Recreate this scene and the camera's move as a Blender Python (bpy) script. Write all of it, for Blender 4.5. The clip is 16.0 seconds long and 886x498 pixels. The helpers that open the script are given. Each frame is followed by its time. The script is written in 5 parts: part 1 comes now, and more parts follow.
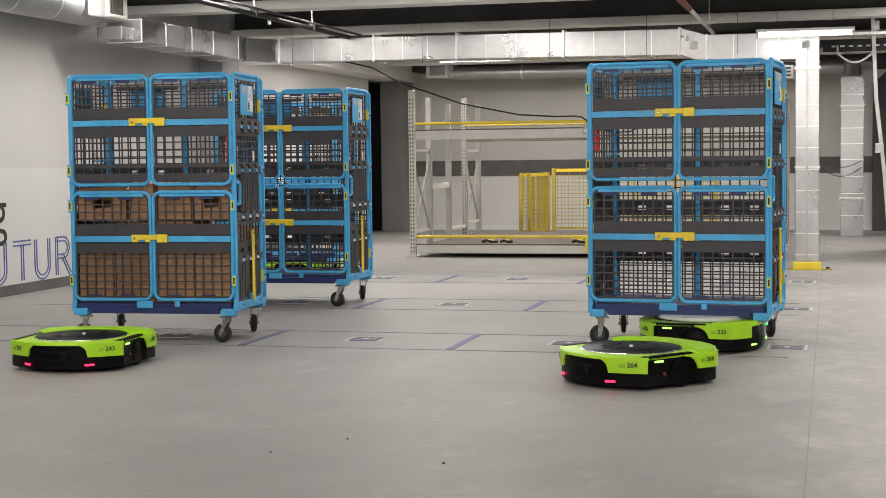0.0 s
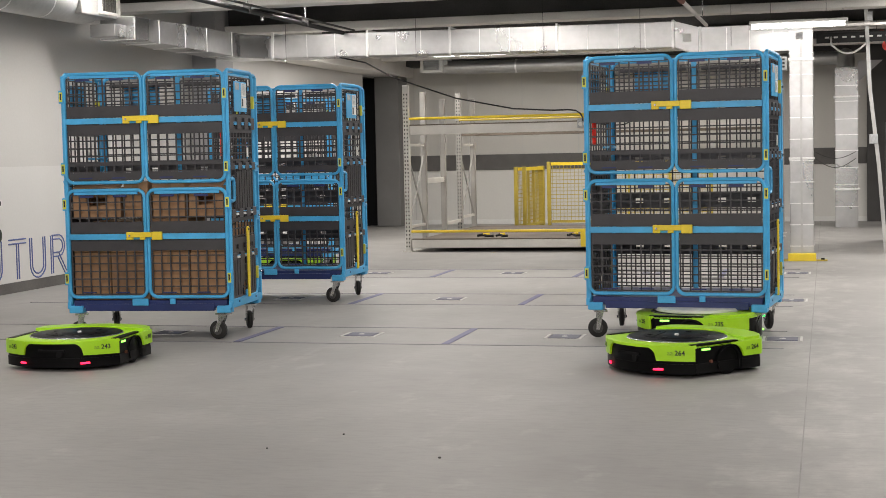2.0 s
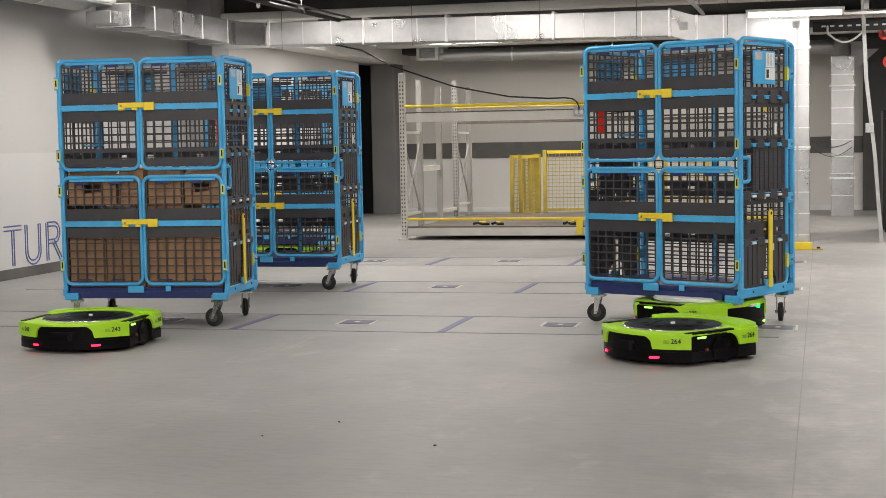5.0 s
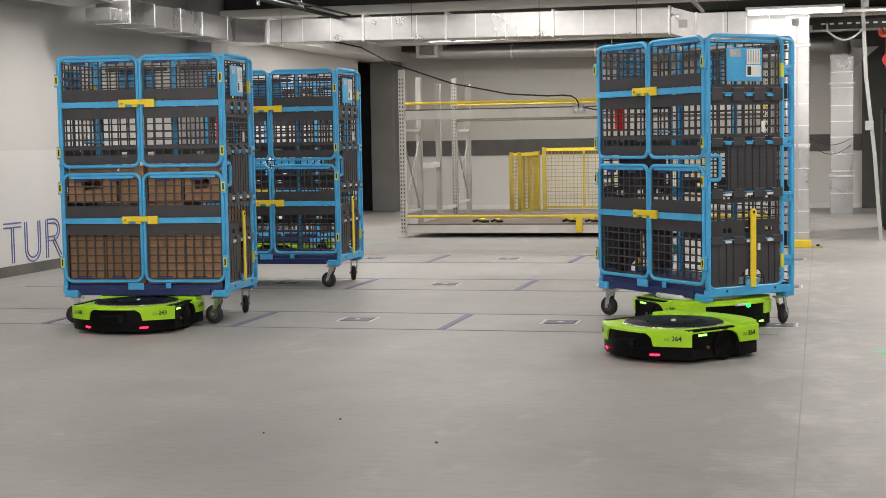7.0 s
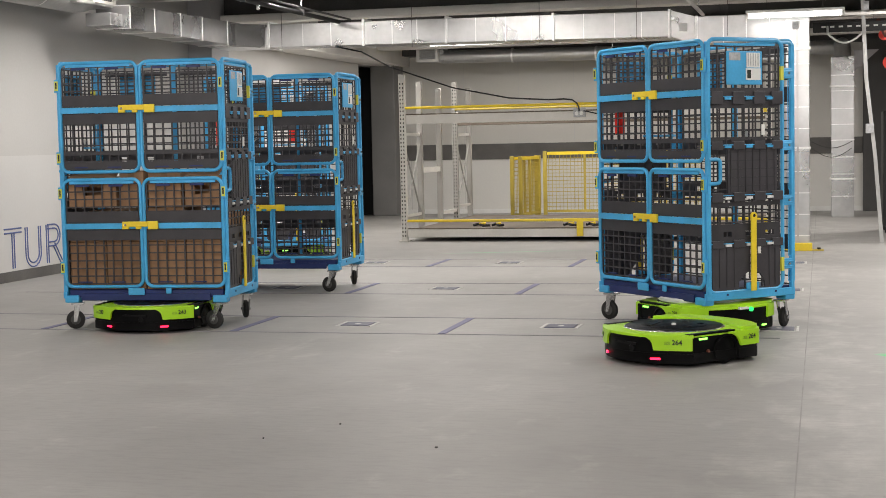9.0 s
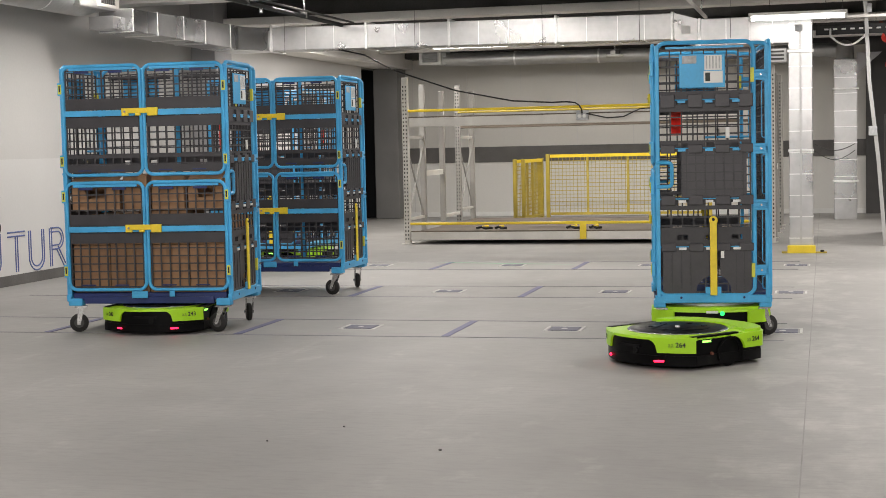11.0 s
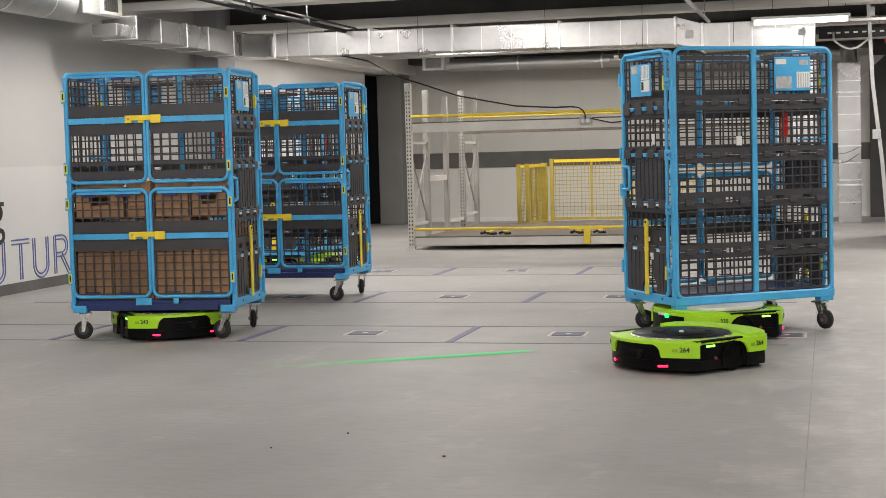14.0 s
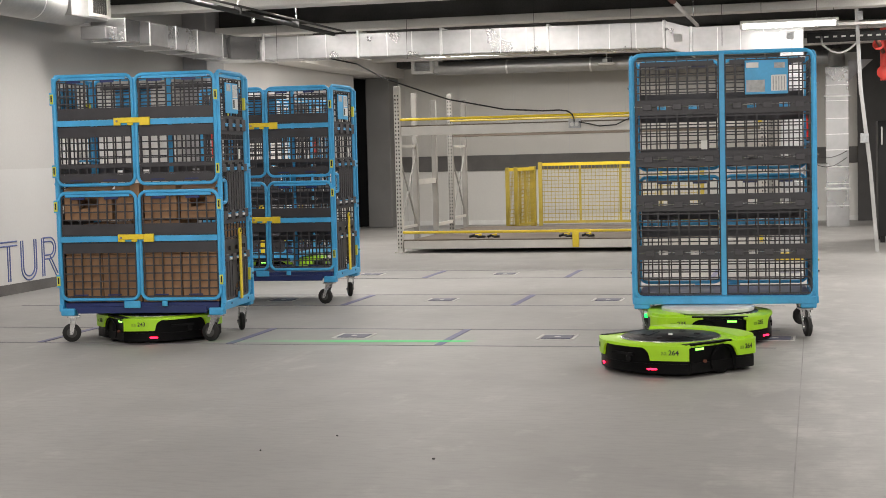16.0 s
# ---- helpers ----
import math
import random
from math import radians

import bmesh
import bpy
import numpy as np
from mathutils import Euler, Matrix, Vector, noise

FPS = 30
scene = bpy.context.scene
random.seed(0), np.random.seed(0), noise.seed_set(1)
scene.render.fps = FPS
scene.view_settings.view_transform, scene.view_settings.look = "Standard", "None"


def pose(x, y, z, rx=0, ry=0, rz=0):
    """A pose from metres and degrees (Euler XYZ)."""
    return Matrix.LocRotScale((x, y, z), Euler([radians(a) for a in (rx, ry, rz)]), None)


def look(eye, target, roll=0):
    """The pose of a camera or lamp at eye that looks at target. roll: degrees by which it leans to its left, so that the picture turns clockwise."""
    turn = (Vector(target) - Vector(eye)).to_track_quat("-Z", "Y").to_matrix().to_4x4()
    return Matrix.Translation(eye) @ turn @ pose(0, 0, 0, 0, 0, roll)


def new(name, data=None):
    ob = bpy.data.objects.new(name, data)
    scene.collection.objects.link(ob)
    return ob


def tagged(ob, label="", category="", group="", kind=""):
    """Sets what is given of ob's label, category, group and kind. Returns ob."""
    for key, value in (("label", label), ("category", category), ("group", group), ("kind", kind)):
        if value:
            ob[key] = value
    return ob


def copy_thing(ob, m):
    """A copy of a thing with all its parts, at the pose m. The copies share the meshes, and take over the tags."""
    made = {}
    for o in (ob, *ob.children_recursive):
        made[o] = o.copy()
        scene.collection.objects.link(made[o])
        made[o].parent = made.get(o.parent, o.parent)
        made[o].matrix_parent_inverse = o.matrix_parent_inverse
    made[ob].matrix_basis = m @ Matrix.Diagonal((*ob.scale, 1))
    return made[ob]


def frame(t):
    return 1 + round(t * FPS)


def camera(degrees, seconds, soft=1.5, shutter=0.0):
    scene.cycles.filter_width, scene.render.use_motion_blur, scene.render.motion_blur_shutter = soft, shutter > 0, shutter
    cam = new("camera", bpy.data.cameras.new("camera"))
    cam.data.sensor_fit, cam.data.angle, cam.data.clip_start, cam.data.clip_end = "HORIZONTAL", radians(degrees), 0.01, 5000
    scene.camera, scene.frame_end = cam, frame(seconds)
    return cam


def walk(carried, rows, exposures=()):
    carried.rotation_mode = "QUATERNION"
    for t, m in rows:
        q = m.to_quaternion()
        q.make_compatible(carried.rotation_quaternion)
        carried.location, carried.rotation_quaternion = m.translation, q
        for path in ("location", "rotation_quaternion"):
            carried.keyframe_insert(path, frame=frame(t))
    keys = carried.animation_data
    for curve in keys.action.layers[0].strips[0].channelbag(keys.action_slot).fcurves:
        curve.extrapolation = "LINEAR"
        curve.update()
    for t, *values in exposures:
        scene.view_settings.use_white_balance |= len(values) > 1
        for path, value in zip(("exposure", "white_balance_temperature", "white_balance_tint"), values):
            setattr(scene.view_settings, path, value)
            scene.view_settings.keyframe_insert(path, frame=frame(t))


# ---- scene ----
import itertools

# ---------------------------------------------------------------- camera
EYE = Vector((0.0, 0.0, 1.2527))
TURN = 14.219            # the room's depth axis against the lens axis, degrees
# seconds, yaw to the right, pitch down, lean to the left (degrees), sway of the hand (metres)
PATH = (
    (0.0, -0.354, 3.431, -0.663, 0.004, 0.003, 0.001),
    (0.5, -0.172, 3.502, -0.679, 0.002, -0.000, 0.001),
    (1.0, -0.109, 3.584, -0.804, 0.008, -0.000, 0.002),
    (1.5, -0.131, 3.623, -1.002, 0.008, -0.003, 0.002),
    (2.0, -0.213, 3.641, -1.183, 0.014, -0.000, 0.002),
    (2.5, -0.239, 3.666, -1.278, 0.012, 0.002, 0.000),
    (3.0, -0.186, 3.705, -1.232, 0.015, -0.004, 0.004),
    (3.5, -0.075, 3.776, -1.192, 0.009, -0.001, 0.002),
    (4.0, -0.062, 3.878, -1.136, 0.013, 0.003, 0.001),
    (6.5, -0.030, 4.297, -0.963, 0.005, 0.001, 0.002),
    (7.0, 0.000, 4.201, -0.989, 0.000, 0.000, 0.000),
    (7.5, 0.005, 4.077, -1.015, 0.001, 0.006, 0.002),
    (8.0, -0.035, 4.006, -1.107, 0.004, 0.003, 0.003),
    (8.5, -0.067, 4.010, -1.144, 0.007, 0.011, 0.002),
    (9.0, -0.055, 4.049, -1.152, 0.007, 0.008, 0.002),
    (11.5, -0.258, 3.837, -1.297, 0.003, 0.006, -0.000),
    (12.0, -0.480, 3.711, -1.320, 0.012, 0.001, 0.002),
    (12.5, -0.539, 3.604, -1.340, 0.005, 0.010, 0.001),
    (13.0, -0.550, 3.598, -1.394, 0.010, 0.006, 0.003),
    (13.5, -0.463, 3.665, -1.485, 0.011, 0.005, 0.004),
    (14.0, -0.335, 3.729, -1.505, 0.011, 0.009, 0.004),
    (14.5, -0.211, 3.737, -1.505, 0.005, 0.010, 0.000),
    (15.0, -0.094, 3.728, -1.504, 0.007, 0.009, 0.002),
    (15.5, 0.048, 3.664, -1.453, 0.005, 0.005, -0.002),
    (16.0, 0.124, 3.607, -1.407, 0.004, 0.007, 0.000),
)


def aim(yaw, pitch, lean, dx, dy, dz):
    a, p = radians(TURN - yaw), radians(pitch)
    eye = EYE + Vector((dx, dy, dz))
    way = Vector((-math.sin(a) * math.cos(p), math.cos(a) * math.cos(p), -math.sin(p)))
    return look(eye, eye + way * 10, lean)


cam = camera(33.0, 16.0, soft=0.6)
walk(cam, [(t, aim(*v)) for t, *v in PATH], exposures=[(0.0, 0.0), (16.0, 0.0)])

# ---------------------------------------------------------------- light
world = bpy.data.worlds.new("hall_world")
scene.world = world
world.use_nodes = True
world.node_tree.nodes["Background"].inputs[0].default_value = (0.8, 0.85, 0.9, 1)
world.node_tree.nodes["Background"].inputs[1].default_value = 0.02


def tube_light(x, y, z, length, watts, along_x=True):
    lamp = bpy.data.lights.new("tube_light", "AREA")
    lamp.shape, lamp.size, lamp.size_y = "RECTANGLE", length, 0.07
    lamp.energy, lamp.color = watts, (1.0, 0.943, 0.889)
    ob = new("tube_light_source", lamp)
    ob.matrix_world = pose(x, y, z, 0, 0, 0 if along_x else 90)
    return ob


def fill_light(x, y, z, watts):
    lamp = bpy.data.lights.new("fill_light_lamp", "POINT")
    lamp.energy, lamp.color, lamp.shadow_soft_size = watts, (1.0, 0.943, 0.889), 0.3
    ob = new("fill_light_source", lamp)
    ob.matrix_world = pose(x, y, z)
    return ob


# place, height, watts of the linear lamps, all unseen and added to balance the light
ADDED_LAMPS = [(-2.2, 7.4, 2.95, 18), (2.2, 6.8, 2.95, 52), (-2.2, 10.2, 2.95, 31), (2.0, 10.2, 2.95, 85), (-3.7, 13.2, 2.95, 42), (0.6, 13.6, 2.95, 75),
         (-4.7, 7.4, 2.95, 36), (-6.0, 10.0, 2.95, 24), (-6.0, 13.2, 2.95, 48), (-6.0, 18.6, 2.68, 42), (-6.0, 20.4, 2.77, 38), (-4.0, 20.4, 2.77, 33),
         (-2.0, 20.4, 2.77, 30), (1.75, 21.2, 2.77, 95), (1.75, 17.0, 2.95, 95), (-5.2, 22.9, 2.80, 34), (-3.5, 22.9, 2.80, 30), (-1.6, 22.9, 2.80, 30)]
# unseen fill lamps added over and behind the camera, shining all round to brighten the fronts
FILL = [(-4.5, 2.0, 2.95, 185), (-1.0, 2.0, 2.95, 135), (3.0, 2.0, 2.95, 205), (-3.0, -2.2, 2.95, 380), (1.0, -2.2, 2.95, 380)]


# ---------------------------------------------------------------- materials
def material(name, base, rough=0.6, metal=0.0, scale=6.0, vary=0.12, fine=60.0, bump=0.15, spec=0.5, apart=0.0):
    """Base colour varied at two scales and, by apart, from thing to thing; roughness varied, fine relief."""
    m = bpy.data.materials.new(name)
    m.use_nodes = True
    nt = m.node_tree
    bs = nt.nodes["Principled BSDF"]
    geo = nt.nodes.new("ShaderNodeTexCoord")
    big, small = nt.nodes.new("ShaderNodeTexNoise"), nt.nodes.new("ShaderNodeTexNoise")
    big.inputs["Scale"].default_value, big.inputs["Detail"].default_value = scale, 5
    small.inputs["Scale"].default_value, small.inputs["Detail"].default_value = fine, 3
    for n in (big, small):
        nt.links.new(geo.outputs["Object"], n.inputs["Vector"])
    add = nt.nodes.new("ShaderNodeMath")
    add.operation = "MULTIPLY_ADD"
    nt.links.new(small.outputs["Fac"], add.inputs[0])
    add.inputs[1].default_value = 0.35
    nt.links.new(big.outputs["Fac"], add.inputs[2])
    ramp = nt.nodes.new("ShaderNodeValToRGB")
    lo = [max(0, c * (1 - vary)) for c in base]
    hi = [min(1, c * (1 + vary)) for c in base]
    ramp.color_ramp.elements[0].position, ramp.color_ramp.elements[1].position = 0.45, 0.9
    ramp.color_ramp.elements[0].color, ramp.color_ramp.elements[1].color = (*lo, 1), (*hi, 1)
    nt.links.new(add.outputs[0], ramp.inputs["Fac"])
    tint = ramp.outputs["Color"]
    if apart:
        info, hsv, span = nt.nodes.new("ShaderNodeObjectInfo"), nt.nodes.new("ShaderNodeHueSaturation"), nt.nodes.new("ShaderNodeMapRange")
        span.inputs["To Min"].default_value, span.inputs["To Max"].default_value = 1 - apart, 1 + apart
        nt.links.new(info.outputs["Random"], span.inputs["Value"])
        nt.links.new(span.outputs["Result"], hsv.inputs["Value"])
        nt.links.new(tint, hsv.inputs["Color"])
        tint = hsv.outputs["Color"]
    nt.links.new(tint, bs.inputs["Base Color"])
    mr = nt.nodes.new("ShaderNodeMapRange")
    mr.inputs["To Min"].default_value, mr.inputs["To Max"].default_value = max(0.03, rough - 0.1), min(1, rough + 0.1)
    nt.links.new(big.outputs["Fac"], mr.inputs["Value"])
    nt.links.new(mr.outputs["Result"], bs.inputs["Roughness"])
    bs.inputs["Metallic"].default_value = metal
    bs.inputs["Specular IOR Level"].default_value = spec
    if bump:
        b = nt.nodes.new("ShaderNodeBump")
        b.inputs["Strength"].default_value, b.inputs["Distance"].default_value = bump, 0.002
        nt.links.new(small.outputs["Fac"], b.inputs["Height"])
        nt.links.new(b.outputs["Normal"], bs.inputs["Normal"])
    return m


def glow(name, color, strength):
    m = bpy.data.materials.new(name)
    m.use_nodes = True
    bs = m.node_tree.nodes["Principled BSDF"]
    bs.inputs["Base Color"].default_value = (*color, 1)
    bs.inputs["Emission Color"].default_value = (*color, 1)
    bs.inputs["Emission Strength"].default_value = strength
    return m


def concrete():
    """Polished grey concrete: cloudy patches, long swept streaks, small dark scuffs."""
    m = bpy.data.materials.new("concrete")
    m.use_nodes = True
    nt = m.node_tree
    bs = nt.nodes["Principled BSDF"]
    co = nt.nodes.new("ShaderNodeTexCoord")

    def noise_at(sx, sy, scale, detail, rough=0.5):
        mp = nt.nodes.new("ShaderNodeMapping")
        mp.inputs["Scale"].default_value = (sx, sy, 1)
        nt.links.new(co.outputs["Object"], mp.inputs["Vector"])
        n = nt.nodes.new("ShaderNodeTexNoise")
        n.inputs["Scale"].default_value, n.inputs["Detail"].default_value, n.inputs["Roughness"].default_value = scale, detail, rough
        nt.links.new(mp.outputs["Vector"], n.inputs["Vector"])
        return n.outputs["Fac"]

    def mix(fac, a, b, lo, hi):
        mr = nt.nodes.new("ShaderNodeMapRange")
        mr.inputs["From Min"].default_value, mr.inputs["From Max"].default_value = lo, hi
        nt.links.new(fac, mr.inputs["Value"])
        mx = nt.nodes.new("ShaderNodeMix")
        mx.data_type = "RGBA"
        nt.links.new(mr.outputs["Result"], mx.inputs["Factor"])
        for k, v in (("A", a), ("B", b)):
            sock = [s for s in mx.inputs if s.name == k and s.type == "RGBA"][0]
            if isinstance(v, tuple):
                sock.default_value = (*v, 1)
            else:
                nt.links.new(v, sock)
        return [s for s in mx.outputs if s.type == "RGBA"][0]

    cloud = mix(noise_at(1, 1, 0.55, 6), (0.265, 0.256, 0.243), (0.375, 0.365, 0.35), 0.35, 0.68)
    swept = mix(noise_at(0.9, 0.16, 3.0, 4), (0.30, 0.29, 0.277), (0.35, 0.34, 0.325), 0.3, 0.7)
    both = mix(noise_at(1, 1, 2.3, 3), cloud, swept, 0.3, 0.7)
    pale = mix(noise_at(2.6, 0.5, 1.0, 5, 0.65), both, (0.43, 0.42, 0.40), 0.63, 0.86)
    scuff = mix(noise_at(0.5, 1.6, 5.0, 5, 0.75), pale, (0.17, 0.165, 0.16), 0.66, 0.95)
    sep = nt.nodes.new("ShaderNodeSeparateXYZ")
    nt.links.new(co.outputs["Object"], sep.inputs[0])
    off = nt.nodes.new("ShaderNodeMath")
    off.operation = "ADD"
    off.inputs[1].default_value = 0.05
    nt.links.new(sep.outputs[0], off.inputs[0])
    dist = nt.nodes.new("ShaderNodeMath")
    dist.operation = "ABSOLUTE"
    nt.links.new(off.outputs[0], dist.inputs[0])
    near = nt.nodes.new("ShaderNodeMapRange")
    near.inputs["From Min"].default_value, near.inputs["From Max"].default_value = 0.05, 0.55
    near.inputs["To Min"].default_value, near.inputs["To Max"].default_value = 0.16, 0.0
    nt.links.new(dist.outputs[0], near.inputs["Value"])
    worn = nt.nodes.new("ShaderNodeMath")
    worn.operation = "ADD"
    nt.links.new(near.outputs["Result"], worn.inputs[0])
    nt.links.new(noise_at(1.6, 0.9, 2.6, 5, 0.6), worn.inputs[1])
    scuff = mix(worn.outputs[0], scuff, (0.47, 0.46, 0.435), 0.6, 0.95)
    scuff = mix(noise_at(0.5, 1.8, 16, 5, 0.7), scuff, (0.245, 0.238, 0.228), 0.46, 0.95)
    grain = mix(noise_at(1, 1, 160, 2), scuff, (0.24, 0.235, 0.225), 0.58, 1.1)
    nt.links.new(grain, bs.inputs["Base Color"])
    mr = nt.nodes.new("ShaderNodeMapRange")
    mr.inputs["To Min"].default_value, mr.inputs["To Max"].default_value = 0.42, 0.62
    nt.links.new(noise_at(1, 1, 1.7, 5), mr.inputs["Value"])
    nt.links.new(mr.outputs["Result"], bs.inputs["Roughness"])
    bs.inputs["Specular IOR Level"].default_value = 0.4
    b = nt.nodes.new("ShaderNodeBump")
    b.inputs["Strength"].default_value, b.inputs["Distance"].default_value = 0.12, 0.003
    nt.links.new(noise_at(1, 1, 45, 4), b.inputs["Height"])
    nt.links.new(b.outputs["Normal"], bs.inputs["Normal"])
    return m


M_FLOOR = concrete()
M_WALL = material("wall_paint_grey", (0.54, 0.53, 0.515), 0.75, scale=0.8, vary=0.06, fine=40, bump=0.1)
M_WALL_LOW = material("wall_paint_white", (0.60, 0.592, 0.58), 0.7, scale=0.8, vary=0.04, fine=40, bump=0.1)
M_PANEL = material("wall_panel_beige", (0.56, 0.545, 0.51), 0.5, scale=0.7, vary=0.05, fine=30, bump=0.05)
M_PANEL_LOW = material("wall_panel_white", (0.66, 0.65, 0.62), 0.5, scale=0.7, vary=0.05, fine=30, bump=0.05)
M_BAND = material("dark_guard_band", (0.11, 0.105, 0.1), 0.7, scale=3, vary=0.25)
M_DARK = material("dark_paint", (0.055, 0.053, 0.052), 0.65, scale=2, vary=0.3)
# Deep black for black parts, and to paint the darkness of the wall recess.
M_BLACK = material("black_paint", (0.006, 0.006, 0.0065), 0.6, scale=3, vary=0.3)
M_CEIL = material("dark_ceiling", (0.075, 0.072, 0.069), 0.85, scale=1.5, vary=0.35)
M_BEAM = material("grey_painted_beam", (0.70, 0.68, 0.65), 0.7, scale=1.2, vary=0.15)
M_COLUMN = material("grey_column_paint", (0.38, 0.375, 0.385), 0.7, scale=1.5, vary=0.1)
M_COLUMN_DARK = material("dark_grey_column_paint", (0.19, 0.186, 0.182), 0.7, scale=1.5, vary=0.15)
M_ZINC = material("galvanised_sheet", (0.44, 0.44, 0.442), 0.29, 0.88, scale=1.6, vary=0.16, fine=14, bump=0.05, apart=0.12)
M_ZINC_DULL = material("dull_galvanised_sheet", (0.45, 0.45, 0.445), 0.45, 0.8, scale=2.5, vary=0.14, fine=25, bump=0.06)
M_SEAM = material("bright_sheet_flange", (0.80, 0.80, 0.79), 0.35, 0.7, scale=8, vary=0.1)
M_STEEL = material("castor_steel", (0.55, 0.55, 0.55), 0.25, 0.9, scale=12, vary=0.15)
M_RACK = material("grey_rack_enamel", (0.64, 0.62, 0.58), 0.5, scale=4, vary=0.08)
# Darker copy of the rack enamel, painting the weaker light on the rear steel.
M_RACK_DIM = material("dimmed_grey_rack_enamel", (0.33, 0.318, 0.295), 0.6, scale=4, vary=0.12)
M_HOLE = material("punched_hole_dark", (0.03, 0.03, 0.03), 0.8, bump=0)
M_YELLOW = material("yellow_enamel", (0.80, 0.60, 0.03), 0.42, scale=5, vary=0.12)
M_YELLOW_DULL = material("dull_yellow_enamel", (0.46, 0.35, 0.05), 0.55, scale=5, vary=0.18)
M_STICKER = material("yellow_green_sticker", (0.62, 0.60, 0.07), 0.5, vary=0.1)
M_DECK = material("rack_deck_board", (0.135, 0.11, 0.085), 0.8, scale=2.5, vary=0.25)
M_BLUE = material("sky_blue_enamel", (0.06, 0.37, 0.68), 0.42, scale=6, vary=0.14)
M_NAVY = material("navy_deck_plastic", (0.010, 0.022, 0.11), 0.45, scale=6, vary=0.2)
M_MESH = material("dark_grey_plastic_mesh", (0.036, 0.034, 0.039), 0.5, scale=8, vary=0.2)
M_PANELGREY = material("dark_grey_plastic_panel", (0.048, 0.045, 0.052), 0.45, scale=5, vary=0.2)
M_RUBBER = material("black_rubber", (0.013, 0.0125, 0.012), 0.75, scale=10, vary=0.3)
M_RED_PL = material("red_plastic", (1.0, 0.085, 0.065), 0.45)
def sheer(name, color):
    """Thin coloured plastic that lets light through."""
    m = material(name, color, 0.45)
    nt = m.node_tree
    lit, mix = nt.nodes.new("ShaderNodeBsdfTranslucent"), nt.nodes.new("ShaderNodeMixShader")
    lit.inputs[0].default_value, mix.inputs[0].default_value = (*color, 1), 0.65
    nt.links.new(nt.nodes["Principled BSDF"].outputs[0], mix.inputs[1])
    nt.links.new(lit.outputs[0], mix.inputs[2])
    nt.links.new(mix.outputs[0], nt.nodes["Material Output"].inputs[0])
    return m


M_RED_TAG = sheer("sheer_red_plastic", (1.0, 0.10, 0.07))
M_RUST = material("rusty_brown_paint", (0.16, 0.05, 0.03), 0.7, scale=15, vary=0.4)
M_WHITE = material("white_plastic", (0.72, 0.72, 0.70), 0.5, scale=8, vary=0.05)
M_GREY_LABEL = material("grey_print", (0.42, 0.43, 0.44), 0.6, scale=40, vary=0.2)
M_CARD = material("cardboard", (0.262, 0.15, 0.08), 0.85, scale=5, vary=0.2, fine=35, bump=0.3, apart=0.22)
M_TAPE = material("brown_packing_tape", (0.22, 0.12, 0.05), 0.35, scale=5, vary=0.1)
M_LIME = material("lime_green_plastic", (0.36, 0.66, 0.012), 0.32, scale=5, vary=0.07, bump=0.05)
M_SHELL = material("black_robot_plastic", (0.003, 0.003, 0.0034), 0.38, scale=7, vary=0.3, bump=0.06, spec=0.08)
M_DISC = material("black_turntable_rubber", (0.007, 0.007, 0.0075), 0.36, scale=9, vary=0.3, spec=0.1)
M_SILVER = material("brushed_aluminium", (0.74, 0.74, 0.73), 0.42, 0.35, scale=10, vary=0.1)
M_PRINT = material("black_print", (0.012, 0.02, 0.012), 0.5, bump=0)
M_PRINT_SOFT = material("olive_print", (0.2, 0.38, 0.02), 0.5, bump=0)
M_MARK = material("blue_violet_floor_tape", (0.13, 0.13, 0.235), 0.55, scale=9, vary=0.22)
M_LINE = material("grey_floor_line", (0.215, 0.21, 0.225), 0.6, scale=6, vary=0.25)
M_JOINT = material("joint_filler", (0.29, 0.283, 0.27), 0.7, scale=4, vary=0.2)
M_TAGDARK = material("dark_floor_tag", (0.10, 0.10, 0.145), 0.5, scale=14, vary=0.3)
M_TAGWHITE = material("white_floor_paint", (0.60, 0.59, 0.57), 0.6, scale=14, vary=0.15)
M_TEXTBLUE = material("blue_wall_paint", (0.085, 0.12, 0.30), 0.6, scale=10, vary=0.12)
M_CABLE = material("black_cable_sheath", (0.015, 0.015, 0.015), 0.5)
M_CABLE_W = material("white_cable_sheath", (0.7, 0.7, 0.69), 0.5)
G_TUBE = glow("lit_lamp_tube", (1.0, 0.97, 0.92), 9.0)
G_RED = glow("red_indicator_light", (1.0, 0.012, 0.05), 5.0)
G_GREEN = glow("green_indicator_light", (0.30, 1.0, 0.12), 2.2)
G_SIGNAL = glow("green_signal_lamp", (0.02, 0.85, 0.13), 2.2)


